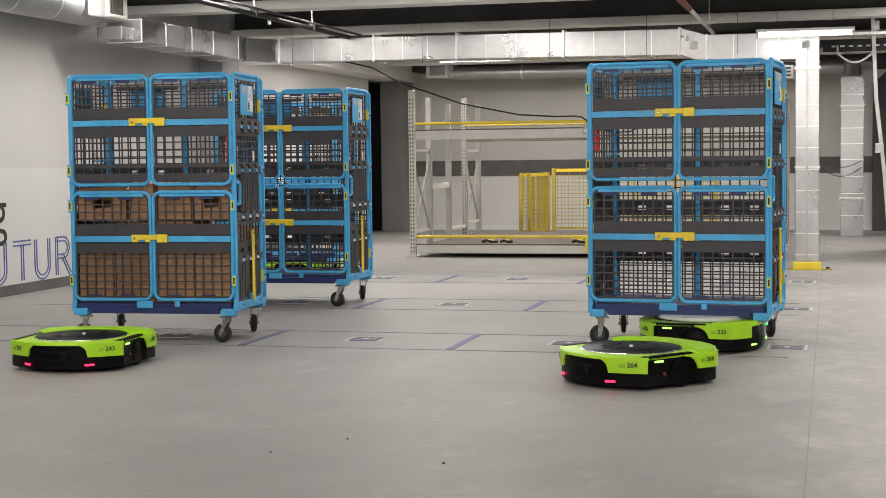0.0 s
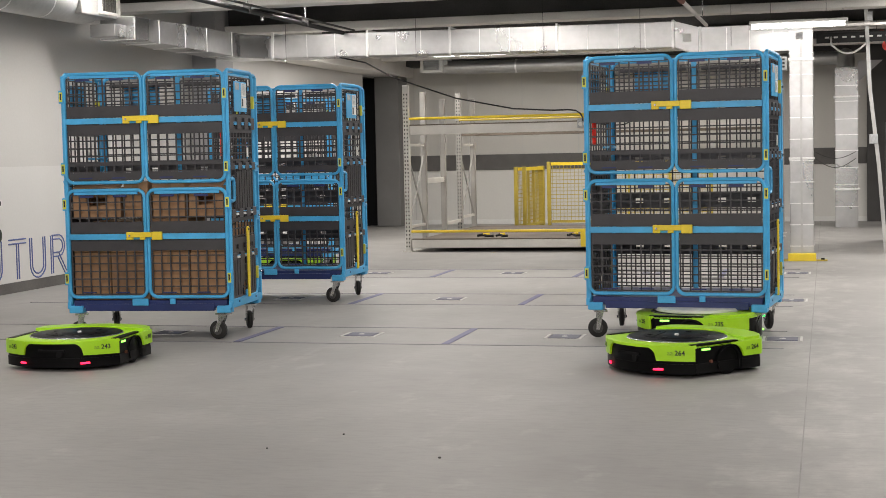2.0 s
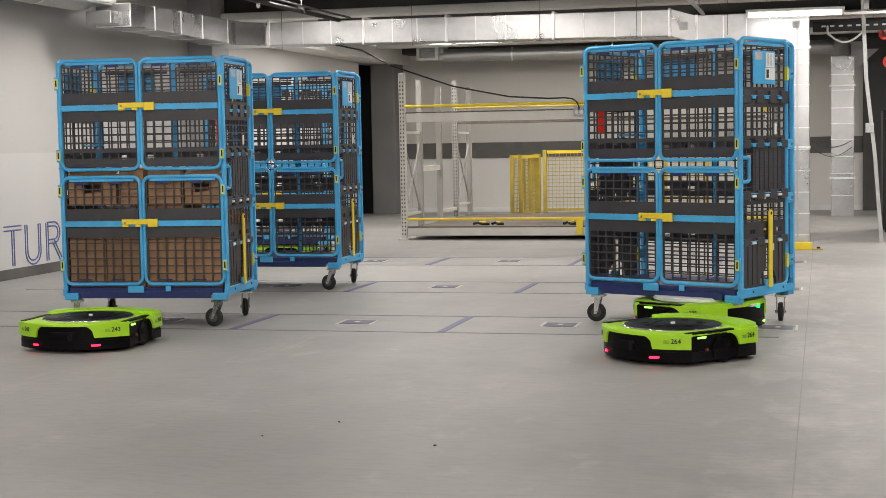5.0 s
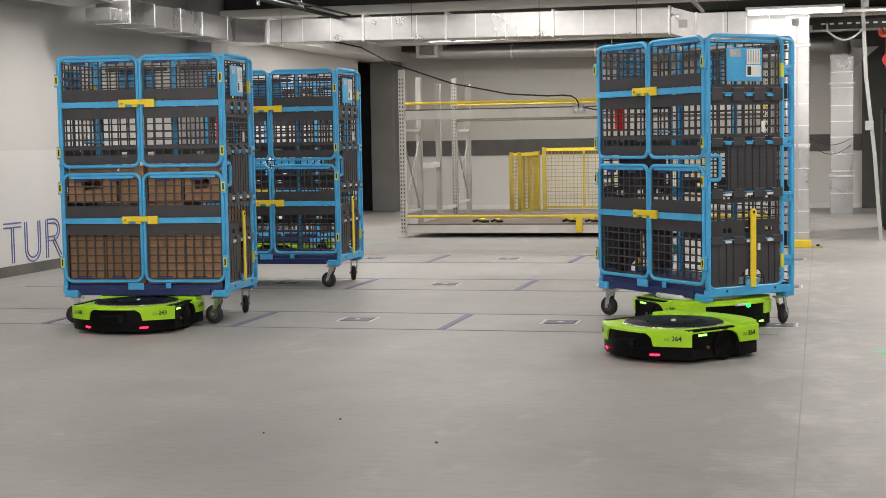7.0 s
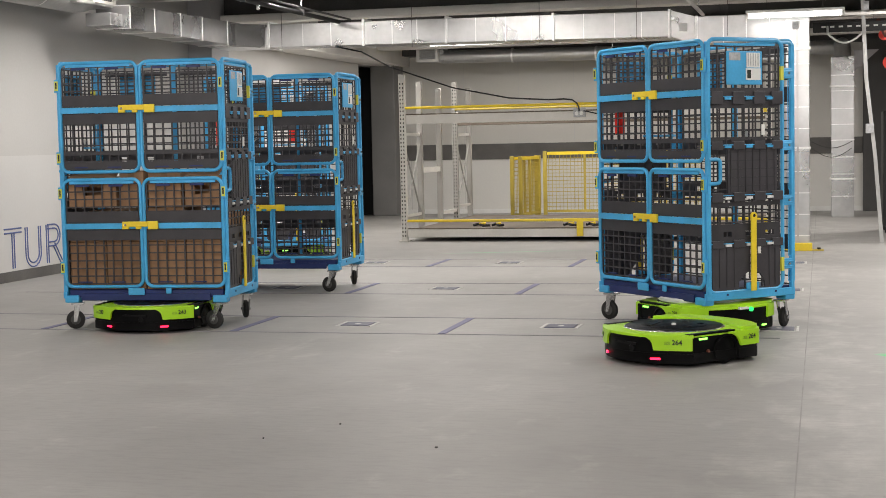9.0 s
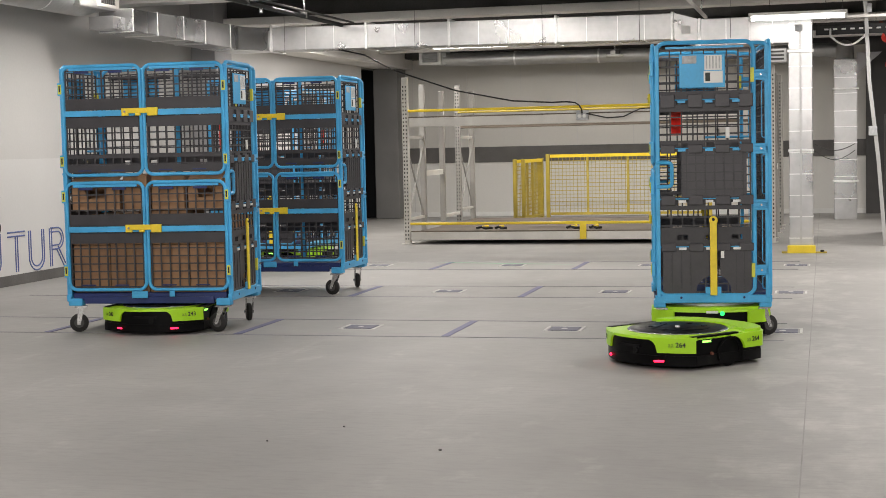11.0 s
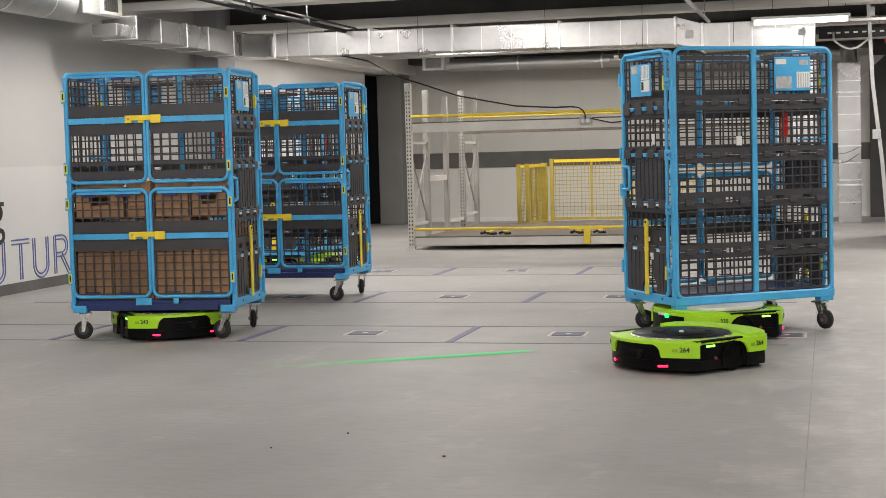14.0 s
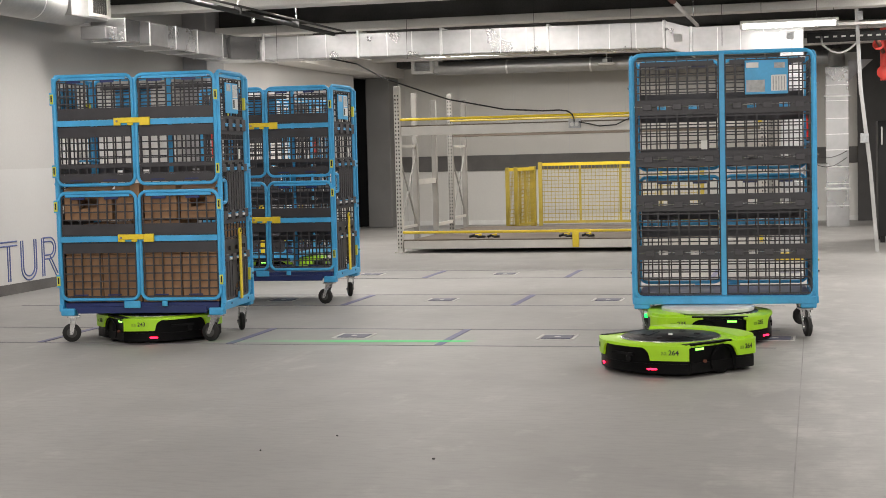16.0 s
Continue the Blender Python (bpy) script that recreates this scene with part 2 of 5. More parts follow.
# ---------------------------------------------------------------- mesh tools
class Geo:
    """Gathers vertices and faces; every shape is closed."""

    def __init__(self):
        self.v, self.f = [], []

    def add(self, vs, fs):
        n = len(self.v)
        self.v += [tuple(p) for p in vs]
        self.f += [tuple(i + n for i in f) for f in fs]
        return self

    def box(self, x0, x1, y0, y1, z0, z1, m=None):
        vs = [Vector((x, y, z)) for z in (z0, z1) for x, y in ((x0, y0), (x1, y0), (x1, y1), (x0, y1))]
        if m is not None:
            vs = [m @ p for p in vs]
        return self.add(vs, [(3, 2, 1, 0), (4, 5, 6, 7), (0, 1, 5, 4), (1, 2, 6, 5), (2, 3, 7, 6), (3, 0, 4, 7)])

    def prism(self, poly, z0, z1, inset=0.0, drop=0.0):
        """An upright prism over a polygon; inset and drop round its upper edge."""
        n = len(poly)
        cx, cy = sum(p[0] for p in poly) / n, sum(p[1] for p in poly) / n
        rings = [(1.0, z0), (1.0, z1 - drop)] if inset else [(1.0, z0), (1.0, z1)]
        if inset:
            r = max(math.hypot(p[0] - cx, p[1] - cy) for p in poly)
            rings += [(1 - inset * 0.3 / r, z1 - drop * 0.3), (1 - inset / r, z1)]
        vs = [(cx + (p[0] - cx) * s, cy + (p[1] - cy) * s, z) for s, z in rings for p in poly]
        fs = [tuple(range(n))[::-1], tuple(range((len(rings) - 1) * n, len(rings) * n))]
        for k in range(len(rings) - 1):
            fs += [(k * n + i, k * n + (i + 1) % n, (k + 1) * n + (i + 1) % n, (k + 1) * n + i) for i in range(n)]
        return self.add(vs, fs)

    def tube(self, pts, r, n=8, closed=False):
        pts = [Vector(p) for p in pts]
        rings, m = [], len(pts)
        up = None
        for i, p in enumerate(pts):
            a = pts[i - 1] if (i or closed) else p
            b = pts[(i + 1) % m] if (i < m - 1 or closed) else p
            d = (b - a).normalized()
            if up is None:
                up = d.orthogonal().normalized()
            up = (up - d * up.dot(d)).normalized()
            side = d.cross(up)
            rings.append([p + (up * math.cos(t) + side * math.sin(t)) * r for t in (2 * math.pi * k / n for k in range(n))])
        vs = [q for ring in rings for q in ring]
        fs = []
        for i in range(m if closed else m - 1):
            j = (i + 1) % m
            fs += [(i * n + k, i * n + (k + 1) % n, j * n + (k + 1) % n, j * n + k) for k in range(n)]
        if not closed:
            fs += [tuple(range(n))[::-1], tuple(range((m - 1) * n, m * n))]
        return self.add(vs, fs)

    def wheel(self, c, axis, r, w, n=20, rim=0.12):
        """A disc with rounded shoulders; axis is a unit vector."""
        c, ax = Vector(c), Vector(axis)
        u = ax.orthogonal().normalized()
        v = ax.cross(u)
        prof = [(-w / 2, r * (1 - rim)), (-w * 0.3, r), (w * 0.3, r), (w / 2, r * (1 - rim))]
        vs = [c + ax * h + (u * math.cos(t) + v * math.sin(t)) * q for h, q in prof for t in (2 * math.pi * k / n for k in range(n))]
        fs = [tuple(range(n))[::-1], tuple(range(3 * n, 4 * n))]
        for k in range(3):
            fs += [(k * n + i, k * n + (i + 1) % n, (k + 1) * n + (i + 1) % n, (k + 1) * n + i) for i in range(n)]
        return self.add(vs, fs)

    def mesh(self, name, mat, smooth=False):
        me = bpy.data.meshes.new(name)
        me.from_pydata(self.v, [], self.f)
        me.materials.append(mat)
        bm = bmesh.new()
        bm.from_mesh(me)
        bmesh.ops.recalc_face_normals(bm, faces=bm.faces)
        bm.to_mesh(me)
        bm.free()
        if smooth:
            me.shade_smooth()
            me.set_sharp_from_angle(angle=radians(40))
        me.update()
        return me


def part(name, geo, mat, parent=None, label="", smooth=False, bevel=0.0):
    ob = new(name, geo.mesh(name, mat, smooth))
    if parent is not None:
        ob.parent = parent
    if label:
        tagged(ob, label)
    if bevel:
        b = ob.modifiers.new("bevel", "BEVEL")
        b.width, b.segments, b.limit_method, b.angle_limit = bevel, 2, "ANGLE", radians(40)
        b.harden_normals = False
    return ob


def thing(name, label, category, group="", kind=""):
    return tagged(new(name), label, category, group, kind)


def setting(name, geo, mat, label, category, bevel=0.0, smooth=False):
    return tagged(part(name, geo, mat, None, "", smooth, bevel), label, category, "", "structure")


def rounded(u0, u1, v0, v1, r, n=5):
    """A closed rounded rectangle in the plane u, v."""
    out = []
    for cu, cv, a in ((u1 - r, v1 - r, 0), (u0 + r, v1 - r, 90), (u0 + r, v0 + r, 180), (u1 - r, v0 + r, 270)):
        out += [(cu + r * math.cos(radians(a + 90 * k / n)), cv + r * math.sin(radians(a + 90 * k / n))) for k in range(n + 1)]
    return out


def bent(corners, r, n=4):
    """An open path through corners with rounded bends."""
    pts = [Vector(c) for c in corners]
    out = [pts[0]]
    for a, b, c in zip(pts, pts[1:], pts[2:]):
        p, q = b + (a - b).normalized() * r, b + (c - b).normalized() * r
        out += [p.lerp(b, t).lerp(b.lerp(q, t), t) for t in (k / n for k in range(n + 1))]
    return out + [pts[-1]]


def lettering(name, body, size, mat, m, parent, depth=0.0006, bold=0.0):
    """Raised lettering in the built-in font, as a mesh."""
    cu = bpy.data.curves.new(name, "FONT")
    cu.body, cu.size, cu.align_x, cu.align_y, cu.extrude = body, size, "CENTER", "CENTER", depth
    cu.offset = bold
    tmp = bpy.data.objects.new(name, cu)
    me = bpy.data.meshes.new_from_object(tmp)
    bpy.data.objects.remove(tmp)
    me.materials.append(mat)
    me.transform(m)
    ob = new(name, me)
    ob.parent = parent
    return ob


# ---------------------------------------------------------------- the hall
X0, X1, Y0, Y1, ZC = -7.6, 7.0, -6.0, 25.8, 3.12
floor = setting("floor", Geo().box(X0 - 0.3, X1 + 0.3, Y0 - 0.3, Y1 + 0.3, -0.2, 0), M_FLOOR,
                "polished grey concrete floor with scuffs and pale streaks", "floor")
setting("wall_west", Geo().box(X0 - 0.25, X0, Y0, 24.35, 1.215, ZC + 0.4).box(X0 - 0.25, X0, 24.35, Y1, 2.62, ZC + 0.4), M_WALL,
        "matt grey painted wall, upper part", "wall")
setting("wall_west_lower", Geo().box(X0 - 0.25, X0 + 0.004, Y0, 24.35, 0.1, 1.215), M_WALL_LOW,
        "white painted lower part of the wall", "wall")
setting("baseboard", Geo().box(X0 - 0.25, X0 + 0.02, Y0, 24.35, 0, 0.1), M_BAND, "dark grey baseboard along the wall", "baseboard")
setting("wall_north", Geo().box(X0 - 1.5, 0.66, Y1, Y1 + 0.2, 1.225, ZC + 0.4), M_PANEL, "beige insulated wall panels, upper part", "wall")
wn = setting("wall_north_lower", Geo().box(X0 - 1.5, 0.66, Y1, Y1 + 0.2, 0.08, 0.955), M_PANEL_LOW, "pale insulated wall panels, lower part", "wall")
setting("wall_guard_band", Geo().box(X0, 0.66, Y1 - 0.035, Y1 + 0.2, 0.955, 1.225), M_BAND, "dark grey guard band along the wall", "wall band", bevel=0.006)
setting("trim", Geo().box(X0, 0.66, Y1 - 0.02, Y1 + 0.2, 0, 0.08), M_WHITE, "white floor trim below the wall panels", "trim")
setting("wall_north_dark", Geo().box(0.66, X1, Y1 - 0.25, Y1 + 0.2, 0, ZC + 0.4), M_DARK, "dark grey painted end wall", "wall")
setting("wall_east", Geo().box(X1, X1 + 0.25, Y0, Y1, 0, ZC + 0.4), M_WALL, "matt grey painted wall", "wall")
setting("wall_south", Geo().box(X0, X1, Y0 - 0.25, Y0, 0, ZC + 0.4), M_WALL, "matt grey painted wall", "wall")
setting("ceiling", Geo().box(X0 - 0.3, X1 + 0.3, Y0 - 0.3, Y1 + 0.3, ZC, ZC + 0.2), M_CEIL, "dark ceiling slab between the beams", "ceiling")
# recess at the end of the west wall; near-black colour stands in for its lack of light
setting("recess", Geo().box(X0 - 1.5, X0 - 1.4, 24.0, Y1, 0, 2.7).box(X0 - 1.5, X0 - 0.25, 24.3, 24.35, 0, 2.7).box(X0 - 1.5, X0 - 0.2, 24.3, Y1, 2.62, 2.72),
        M_BLACK, "recess beside the column, its darkness painted black", "recess")
setting("recess_dark_sheet", Geo().box(X0 - 1.4, X0 + 0.0, 25.66, 25.76, 0, 2.62), M_BLACK, "black sheet that paints the darkness inside the recess", "recess")
# joints of the wall panels
g = Geo()
for k in range(9):
    x = -7.1 + 0.98 * k
    if x < 0.6:
        g.box(x - 0.006, x + 0.006, Y1 - 0.004, Y1 + 0.01, 1.225, ZC)
        g.box(x - 0.006, x + 0.006, Y1 - 0.004, Y1 + 0.01, 0.08, 0.955)
setting("panel_joints", g, M_WALL, "narrow upright joints of the wall panels", "trim")

# columns
setting("column_far", Geo().box(-7.655, -7.22, 25.2, 25.78, 0, ZC), M_COLUMN_DARK, "dark grey square column at the end wall", "column", bevel=0.015)
setting("column_west", Geo().box(X0 + 0.0, X0 + 0.32, 17.3, 17.85, 0, ZC), M_COLUMN, "grey square column against the wall", "column", bevel=0.012)

# beams across the hall: dark web, pale lower flange
for k in range(9):
    yb = 2.1 + 3.1 * (k - 1)
    if yb < 24.5:
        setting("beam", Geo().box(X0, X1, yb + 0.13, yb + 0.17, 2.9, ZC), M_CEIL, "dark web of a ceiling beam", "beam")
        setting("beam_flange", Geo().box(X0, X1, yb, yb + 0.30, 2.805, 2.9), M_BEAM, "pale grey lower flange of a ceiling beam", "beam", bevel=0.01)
setting("edge_beam", Geo().box(X0, X0 + 0.5, 18.2, Y1, 2.62, ZC), M_BEAM, "pale grey beam along the wall head", "beam", bevel=0.01)
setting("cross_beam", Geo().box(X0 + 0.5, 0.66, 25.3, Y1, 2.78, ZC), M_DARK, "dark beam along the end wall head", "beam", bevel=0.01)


# floor markings: row lines, column dashes, tags
for y in (9.48, 10.38, 12.01, 12.95, 14.70, 15.66):
    setting("floor_line", Geo().box(-6.9, -0.25, y - 0.011, y + 0.011, -0.01, 0.0025), M_LINE, "thin grey line on the concrete floor", "floor line")
for (a, b), x in itertools.product(((9.5, 10.36), (12.03, 12.93), (14.72, 15.64)), (-5.33, -3.9, -2.43, -0.99)):
    setting("floor_dash", Geo().box(x - 0.025, x + 0.025, a, b, -0.01, 0.004), M_MARK, "blue-violet tape dash on the floor", "floor tape")


def floor_tag():
    root = thing("floor_tag", "dark square floor tag with white corner lines", "floor tag", "floor tags in a grid")
    part("tag_plate", Geo().box(-0.098, 0.098, -0.098, 0.098, -0.008, 0.005), M_TAGDARK, root)
    g = Geo()
    g.box(-0.128, -0.112, -0.125, 0.125, -0.008, 0.004).box(0.112, 0.128, -0.125, 0.125, -0.008, 0.004)
    g.box(-0.112, 0.112, -0.125, -0.115, -0.008, 0.0035).box(-0.112, 0.112, 0.115, 0.125, -0.008, 0.0035)
    part("outline", g, M_TAGWHITE, root, "white outline of paint")
    part("dot", Geo().wheel((0, 0, 0.003), (0, 0, 1), 0.022, 0.008, 12), M_TAGWHITE, root)
    return root


tag = floor_tag()
for k, (x, y) in enumerate(itertools.product((-4.6, -3.15, -1.71, -0.27), (9.96, 12.49, 15.2))):
    if k == 0:
        tag.matrix_basis = pose(x, y, 0)
    else:
        copy_thing(tag, pose(x, y, 0))
setting("floor_joint", Geo().box(-0.092, -0.086, Y0, Y1, -0.01, 0.0015), M_JOINT, "sawn joint in the concrete floor", "floor joint")


# ---------------------------------------------------------------- wall lettering
def stroke_letter(name, paths, y, z, w, h):
    """An outlined letter on the west wall: two parallel painted lines along each stroke."""
    g = Geo()
    for path in paths:
        for off in (-0.02, 0.02):
            pts = []
            for i, p in enumerate(path):
                a, b = path[max(0, i - 1)], path[min(len(path) - 1, i + 1)]
                dx, dz = (b[0] - a[0]) * w, (b[1] - a[1]) * h
                n = math.hypot(dx, dz)
                pts.append((X0 + 0.006, y + p[0] * w - dz / n * off, z + p[1] * h + dx / n * off))
            g.tube(pts, 0.0075, 6)
    return part(name, g, M_TEXTBLUE, slogan)


for x, y, r in ((-2.10, 6.35, 0.005), (-1.54, 5.91, 0.007), (-2.33, 5.99, 0.004)):
    chip = thing("floor_chip", "tiny dark chip of dirt on the floor", "debris", "chips of dirt on the floor")
    part("chip", Geo().wheel((0, 0, 0.003), (0, 0, 1), r, 0.006, 7), M_DARK, chip)
    chip.matrix_basis = pose(x, y, 0)
slogan = thing("wall_lettering", "blue outlined capital letters painted on the white wall", "lettering")
U = [[(0.1, 1.0), (0.1, 0.35)] + [(0.5 - 0.4 * math.cos(radians(a)), 0.3 - 0.28 * math.sin(radians(a))) for a in range(10, 180, 20)] + [(0.9, 0.35), (0.9, 1.0)]]
T = [[(0.0, 0.95), (1.0, 0.95)], [(0.5, 0.9), (0.5, 0.0)]]
RR = [[(0.1, 0.0), (0.1, 1.0)], [(0.12, 0.95), (0.5, 0.95)] + [(0.55 + 0.3 * math.sin(radians(a)), 0.72 + 0.23 * math.cos(radians(a))) for a in range(10, 180, 20)] + [(0.2, 0.49)],
      [(0.5, 0.48), (0.95, 0.0)]]
E_ = [[(0.1, 0.0), (0.1, 1.0)], [(0.12, 0.95), (0.9, 0.95)], [(0.12, 0.5), (0.8, 0.5)], [(0.12, 0.04), (0.9, 0.04)]]
for nm, shape, y in (("letter_u", U, 12.40), ("letter_t", T, 12.84), ("letter_u", U, 13.22), ("letter_r", RR, 13.63), ("letter_e", E_, 14.03)):
    stroke_letter(nm, shape, y, 0.125, 0.32, 0.385)
caption = thing("wall_caption", "black lowercase letter painted on the white wall", "lettering")
lettering("letter_g", "g", 0.60, M_PRINT, Matrix.Translation((X0 + 0.0055, 12.61, 0.80)) @ pose(0, 0, 0, 90, 0, 90), caption)


# ---------------------------------------------------------------- lamps under the ceiling
def lamp_fixture(x, y, z, length, watts, fill=False):
    root = thing("tube_lamp", "white linear lamp with a lit tube under the ceiling, most of them added unseen", "lamp", "linear ceiling lamps")
    part("housing", Geo().box(-length / 2 - 0.03, length / 2 + 0.03, -0.02, 0.045, 0.028, 0.06), M_WHITE, root, bevel=0.006)
    for s in (-1, 1):
        part("end_cap", Geo().tube([(s * length / 2, 0, 0), (s * (length / 2 + 0.03), 0, 0)], 0.027, 12), M_WHITE, root, smooth=True)
    part("lit_tube", Geo().tube([(-length / 2, 0, 0), (length / 2, 0, 0)], 0.025, 12), G_TUBE, root, "glowing white tube", smooth=True)
    for s in (-1, 1):
        part("hanger", Geo().tube([(s * length * 0.3, 0, 0.06), (s * length * 0.3, 0, ZC - z)], 0.003, 6), M_DARK, root)
    root.matrix_basis = pose(x, y, z)
    if fill:
        fill_light(x, y, z - 0.34, watts)
    else:
        tube_light(x, y, z - 0.035, length, watts)
    return root


# Added fixtures, kept out of sight above the view and behind the duct.
for x, y, z, w in ADDED_LAMPS:
    lamp_fixture(x, y, z, 1.5, w)
# Fill lamps get a fixture too, all of it added out of view.
for x, y, z, w in FILL:
    lamp_fixture(x, y, z, 1.5, w, True)
lamp_fixture(-0.27, 16.25, 2.525, 0.95, 3)
lamp_fixture(-5.75, 15.2, 2.99, 1.2, 24)
lamp_fixture(-3.7, 15.2, 2.99, 1.2, 24)


# ---------------------------------------------------------------- ducts
duct = thing("air_duct", "rectangular galvanised air duct with folded seams", "duct")
HEX = [(3, 2, 1, 0), (4, 5, 6, 7), (0, 1, 5, 4), (1, 2, 6, 5), (2, 3, 7, 6), (3, 0, 4, 7)]


def run_z(x):
    """Underside of the long run, which falls a little towards its offset."""
    return 2.385 + 0.05 * (-1.62 - x) / 5.1 if x < -1.5 else 2.30


part("main_run", Geo().add([(-6.72, 16.9, 2.435), (-1.62, 16.9, 2.385), (-1.62, 17.32, 2.385), (-6.72, 17.32, 2.435), (-6.72, 16.9, 2.705), (-1.62, 16.9, 2.675), (-1.62, 17.32, 2.675), (-6.72, 17.32, 2.705)], HEX), M_ZINC, duct, bevel=0.006)
part("offset_piece", Geo().add([(-1.62, 16.9, 2.385), (-1.62, 17.32, 2.385), (-1.62, 17.32, 2.675), (-1.62, 16.9, 2.675),
                               (-1.36, 16.9, 2.30), (-1.36, 17.32, 2.30), (-1.36, 17.32, 2.60), (-1.36, 16.9, 2.60)],
                              [(0, 1, 2, 3), (7, 6, 5, 4), (0, 4, 5, 1), (1, 5, 6, 2), (2, 6, 7, 3), (3, 7, 4, 0)]), M_ZINC, duct)
part("end_run", Geo().box(-1.36, -0.37, 16.9, 17.32, 2.30, 2.60), M_ZINC, duct, bevel=0.006)
part("wall_leg", Geo().add([(-7.05, 13.82, 2.465), (-6.68, 13.82, 2.465), (-6.68, 17.32, 2.435), (-7.05, 17.32, 2.435), (-7.05, 13.82, 2.685), (-6.68, 13.82, 2.685), (-6.68, 17.32, 2.725), (-7.05, 17.32, 2.725)], HEX), M_ZINC, duct, bevel=0.006)
part("end_spigot", Geo().box(-7.03, -6.76, 13.56, 13.82, 2.475, 2.60), M_ZINC, duct, bevel=0.006)
part("corner_piece", Geo().add([(-6.72, 16.55, 2.436), (-6.42, 16.9, 2.436), (-6.72, 16.9, 2.436), (-6.72, 16.55, 2.704), (-6.42, 16.9, 2.704), (-6.72, 16.9, 2.704)],
                               [(0, 1, 2), (5, 4, 3), (0, 3, 4, 1), (1, 4, 5, 2), (2, 5, 3, 0)]), M_ZINC, duct)
for x in (-6.38, -5.2, -4.2, -2.95, -1.64, -1.34):
    z0 = run_z(x)
    part("flange", Geo().box(x - 0.014, x + 0.014, 16.882, 17.338, z0 - 0.014, z0 + 0.306), M_SEAM, duct, bevel=0.003)
for x in (-5.95, -5.6, -4.85, -4.55, -3.85, -3.5, -3.2, -2.6, -2.25, -1.95, -1.05, -0.8, -0.55):
    z0 = run_z(x)
    part("seam", Geo().box(x - 0.004, x + 0.004, 16.895, 17.325, z0 - 0.004, z0 + 0.28), M_SEAM, duct)
for y in (13.83, 14.4, 15.05, 15.63, 16.36):
    part("flange", Geo().box(-7.056, -6.674, y - 0.008, y + 0.008, 2.458 - (y - 13.6) * 0.008, 2.691 + (y - 13.6) * 0.011), M_SEAM, duct, bevel=0.003)
for x in (-6.2, -4.6, -3.1, -2.0, -1.0):
    part("hanger_rod", Geo().tube([(x, 16.86, 2.37), (x, 16.86, ZC)], 0.003, 6), M_DARK, duct)
part("access_label", Geo().box(-1.53, -1.44, 16.885, 16.9, 2.44, 2.53), M_WHITE, duct, "pale paper label")

drop = thing("duct_drop", "upright galvanised duct standing on the floor", "duct")
part("shaft", Geo().box(-0.38, -0.125, 16.9, 17.2, 0.0, 2.62), M_ZINC, drop, bevel=0.006)
part("centre_rib", Geo().box(-0.265, -0.243, 16.887, 16.9, 0.08, 2.5), M_ZINC_DULL, drop)
for k in range(11):
    z = 0.16 + 0.235 * k
    part("seam", Geo().box(-0.383, -0.122, 16.895, 17.203, z - 0.005, z + 0.005), M_SEAM, drop)
part("collar", Geo().box(-0.395, -0.11, 16.885, 17.215, 2.19, 2.225), M_SEAM, drop, bevel=0.004)
part("collar", Geo().box(-0.39, -0.115, 16.888, 17.21, 1.11, 1.135), M_SEAM, drop, bevel=0.004)
part("label", Geo().box(-0.31, -0.23, 16.885, 16.9, 2.42, 2.49, pose(0, 0, 0)), M_GREY_LABEL, drop)

drop2 = thing("duct_drop", "wide galvanised duct standing at the end wall", "duct")
part("shaft", Geo().box(0.14, 0.48, 23.75, 24.1, 0.0, 2.45), M_ZINC, drop2, bevel=0.006)
for z in (0.32, 0.66, 0.92, 1.18, 1.42, 1.66, 1.93, 2.17):
    part("seam", Geo().box(0.136, 0.484, 23.744, 24.105, z - 0.006, z + 0.006), M_SEAM, drop2)
for z in (0.585, 2.0):
    part("collar", Geo().box(0.115, 0.505, 23.73, 24.12, z - 0.014, z + 0.014), M_SEAM, drop2, bevel=0.004)
part("elbow", Geo().tube([(0.31, 23.95, 2.42), (0.31, 24.0, 2.55), (0.31, 24.25, 2.64), (0.31, 24.6, 2.64)], 0.13, 16), M_ZINC_DULL, drop2, smooth=True)

far = thing("round_duct", "long round spiral duct along the end wall", "duct")
part("pipe", Geo().tube([(-6.2, 24.6, 2.70), (0.3, 24.6, 2.64)], 0.11, 18), M_ZINC_DULL, far, smooth=True)
for x in (-5.0, -3.6, -2.2, -0.8):
    part("band", Geo().tube([(x, 24.6, 2.70 - (x + 6.2) * 0.0092), (x + 0.03, 24.6, 2.70 - (x + 6.2) * 0.0092)], 0.119, 18), M_SEAM, far, smooth=True)
for x in (-5.6, -3.0, -0.4):
    part("hanger_rod", Geo().tube([(x, 24.6, 2.75), (x, 24.6, ZC)], 0.003, 6), M_DARK, far)
vent = thing("air_vent", "white louvred air vent at the duct's end", "vent")
part("frame", Geo().box(-6.6, -6.23, 24.42, 24.5, 2.62, 2.66).box(-6.6, -6.23, 24.42, 24.5, 2.84, 2.88).box(-6.6, -6.55, 24.42, 24.5, 2.66, 2.84).box(-6.28, -6.23, 24.42, 24.5, 2.66, 2.84), M_WHITE, vent)
part("box", Geo().box(-6.6, -6.15, 24.5, 24.8, 2.62, 2.88), M_ZINC_DULL, vent)
for k in range(5):
    part("slat", Geo().box(-6.55, -6.28, 24.44, 24.48, 2.675 + k * 0.036, 2.69 + k * 0.036), M_GREY_LABEL, vent)
dev = thing("ceiling_device", "small white device hung on a rod before the round duct", "ceiling device")
part("base_plate", Geo().wheel((0, 0, 0), (0, 0, 1), 0.135, 0.035, 24, 0.2), M_WHITE, dev, bevel=0.004)
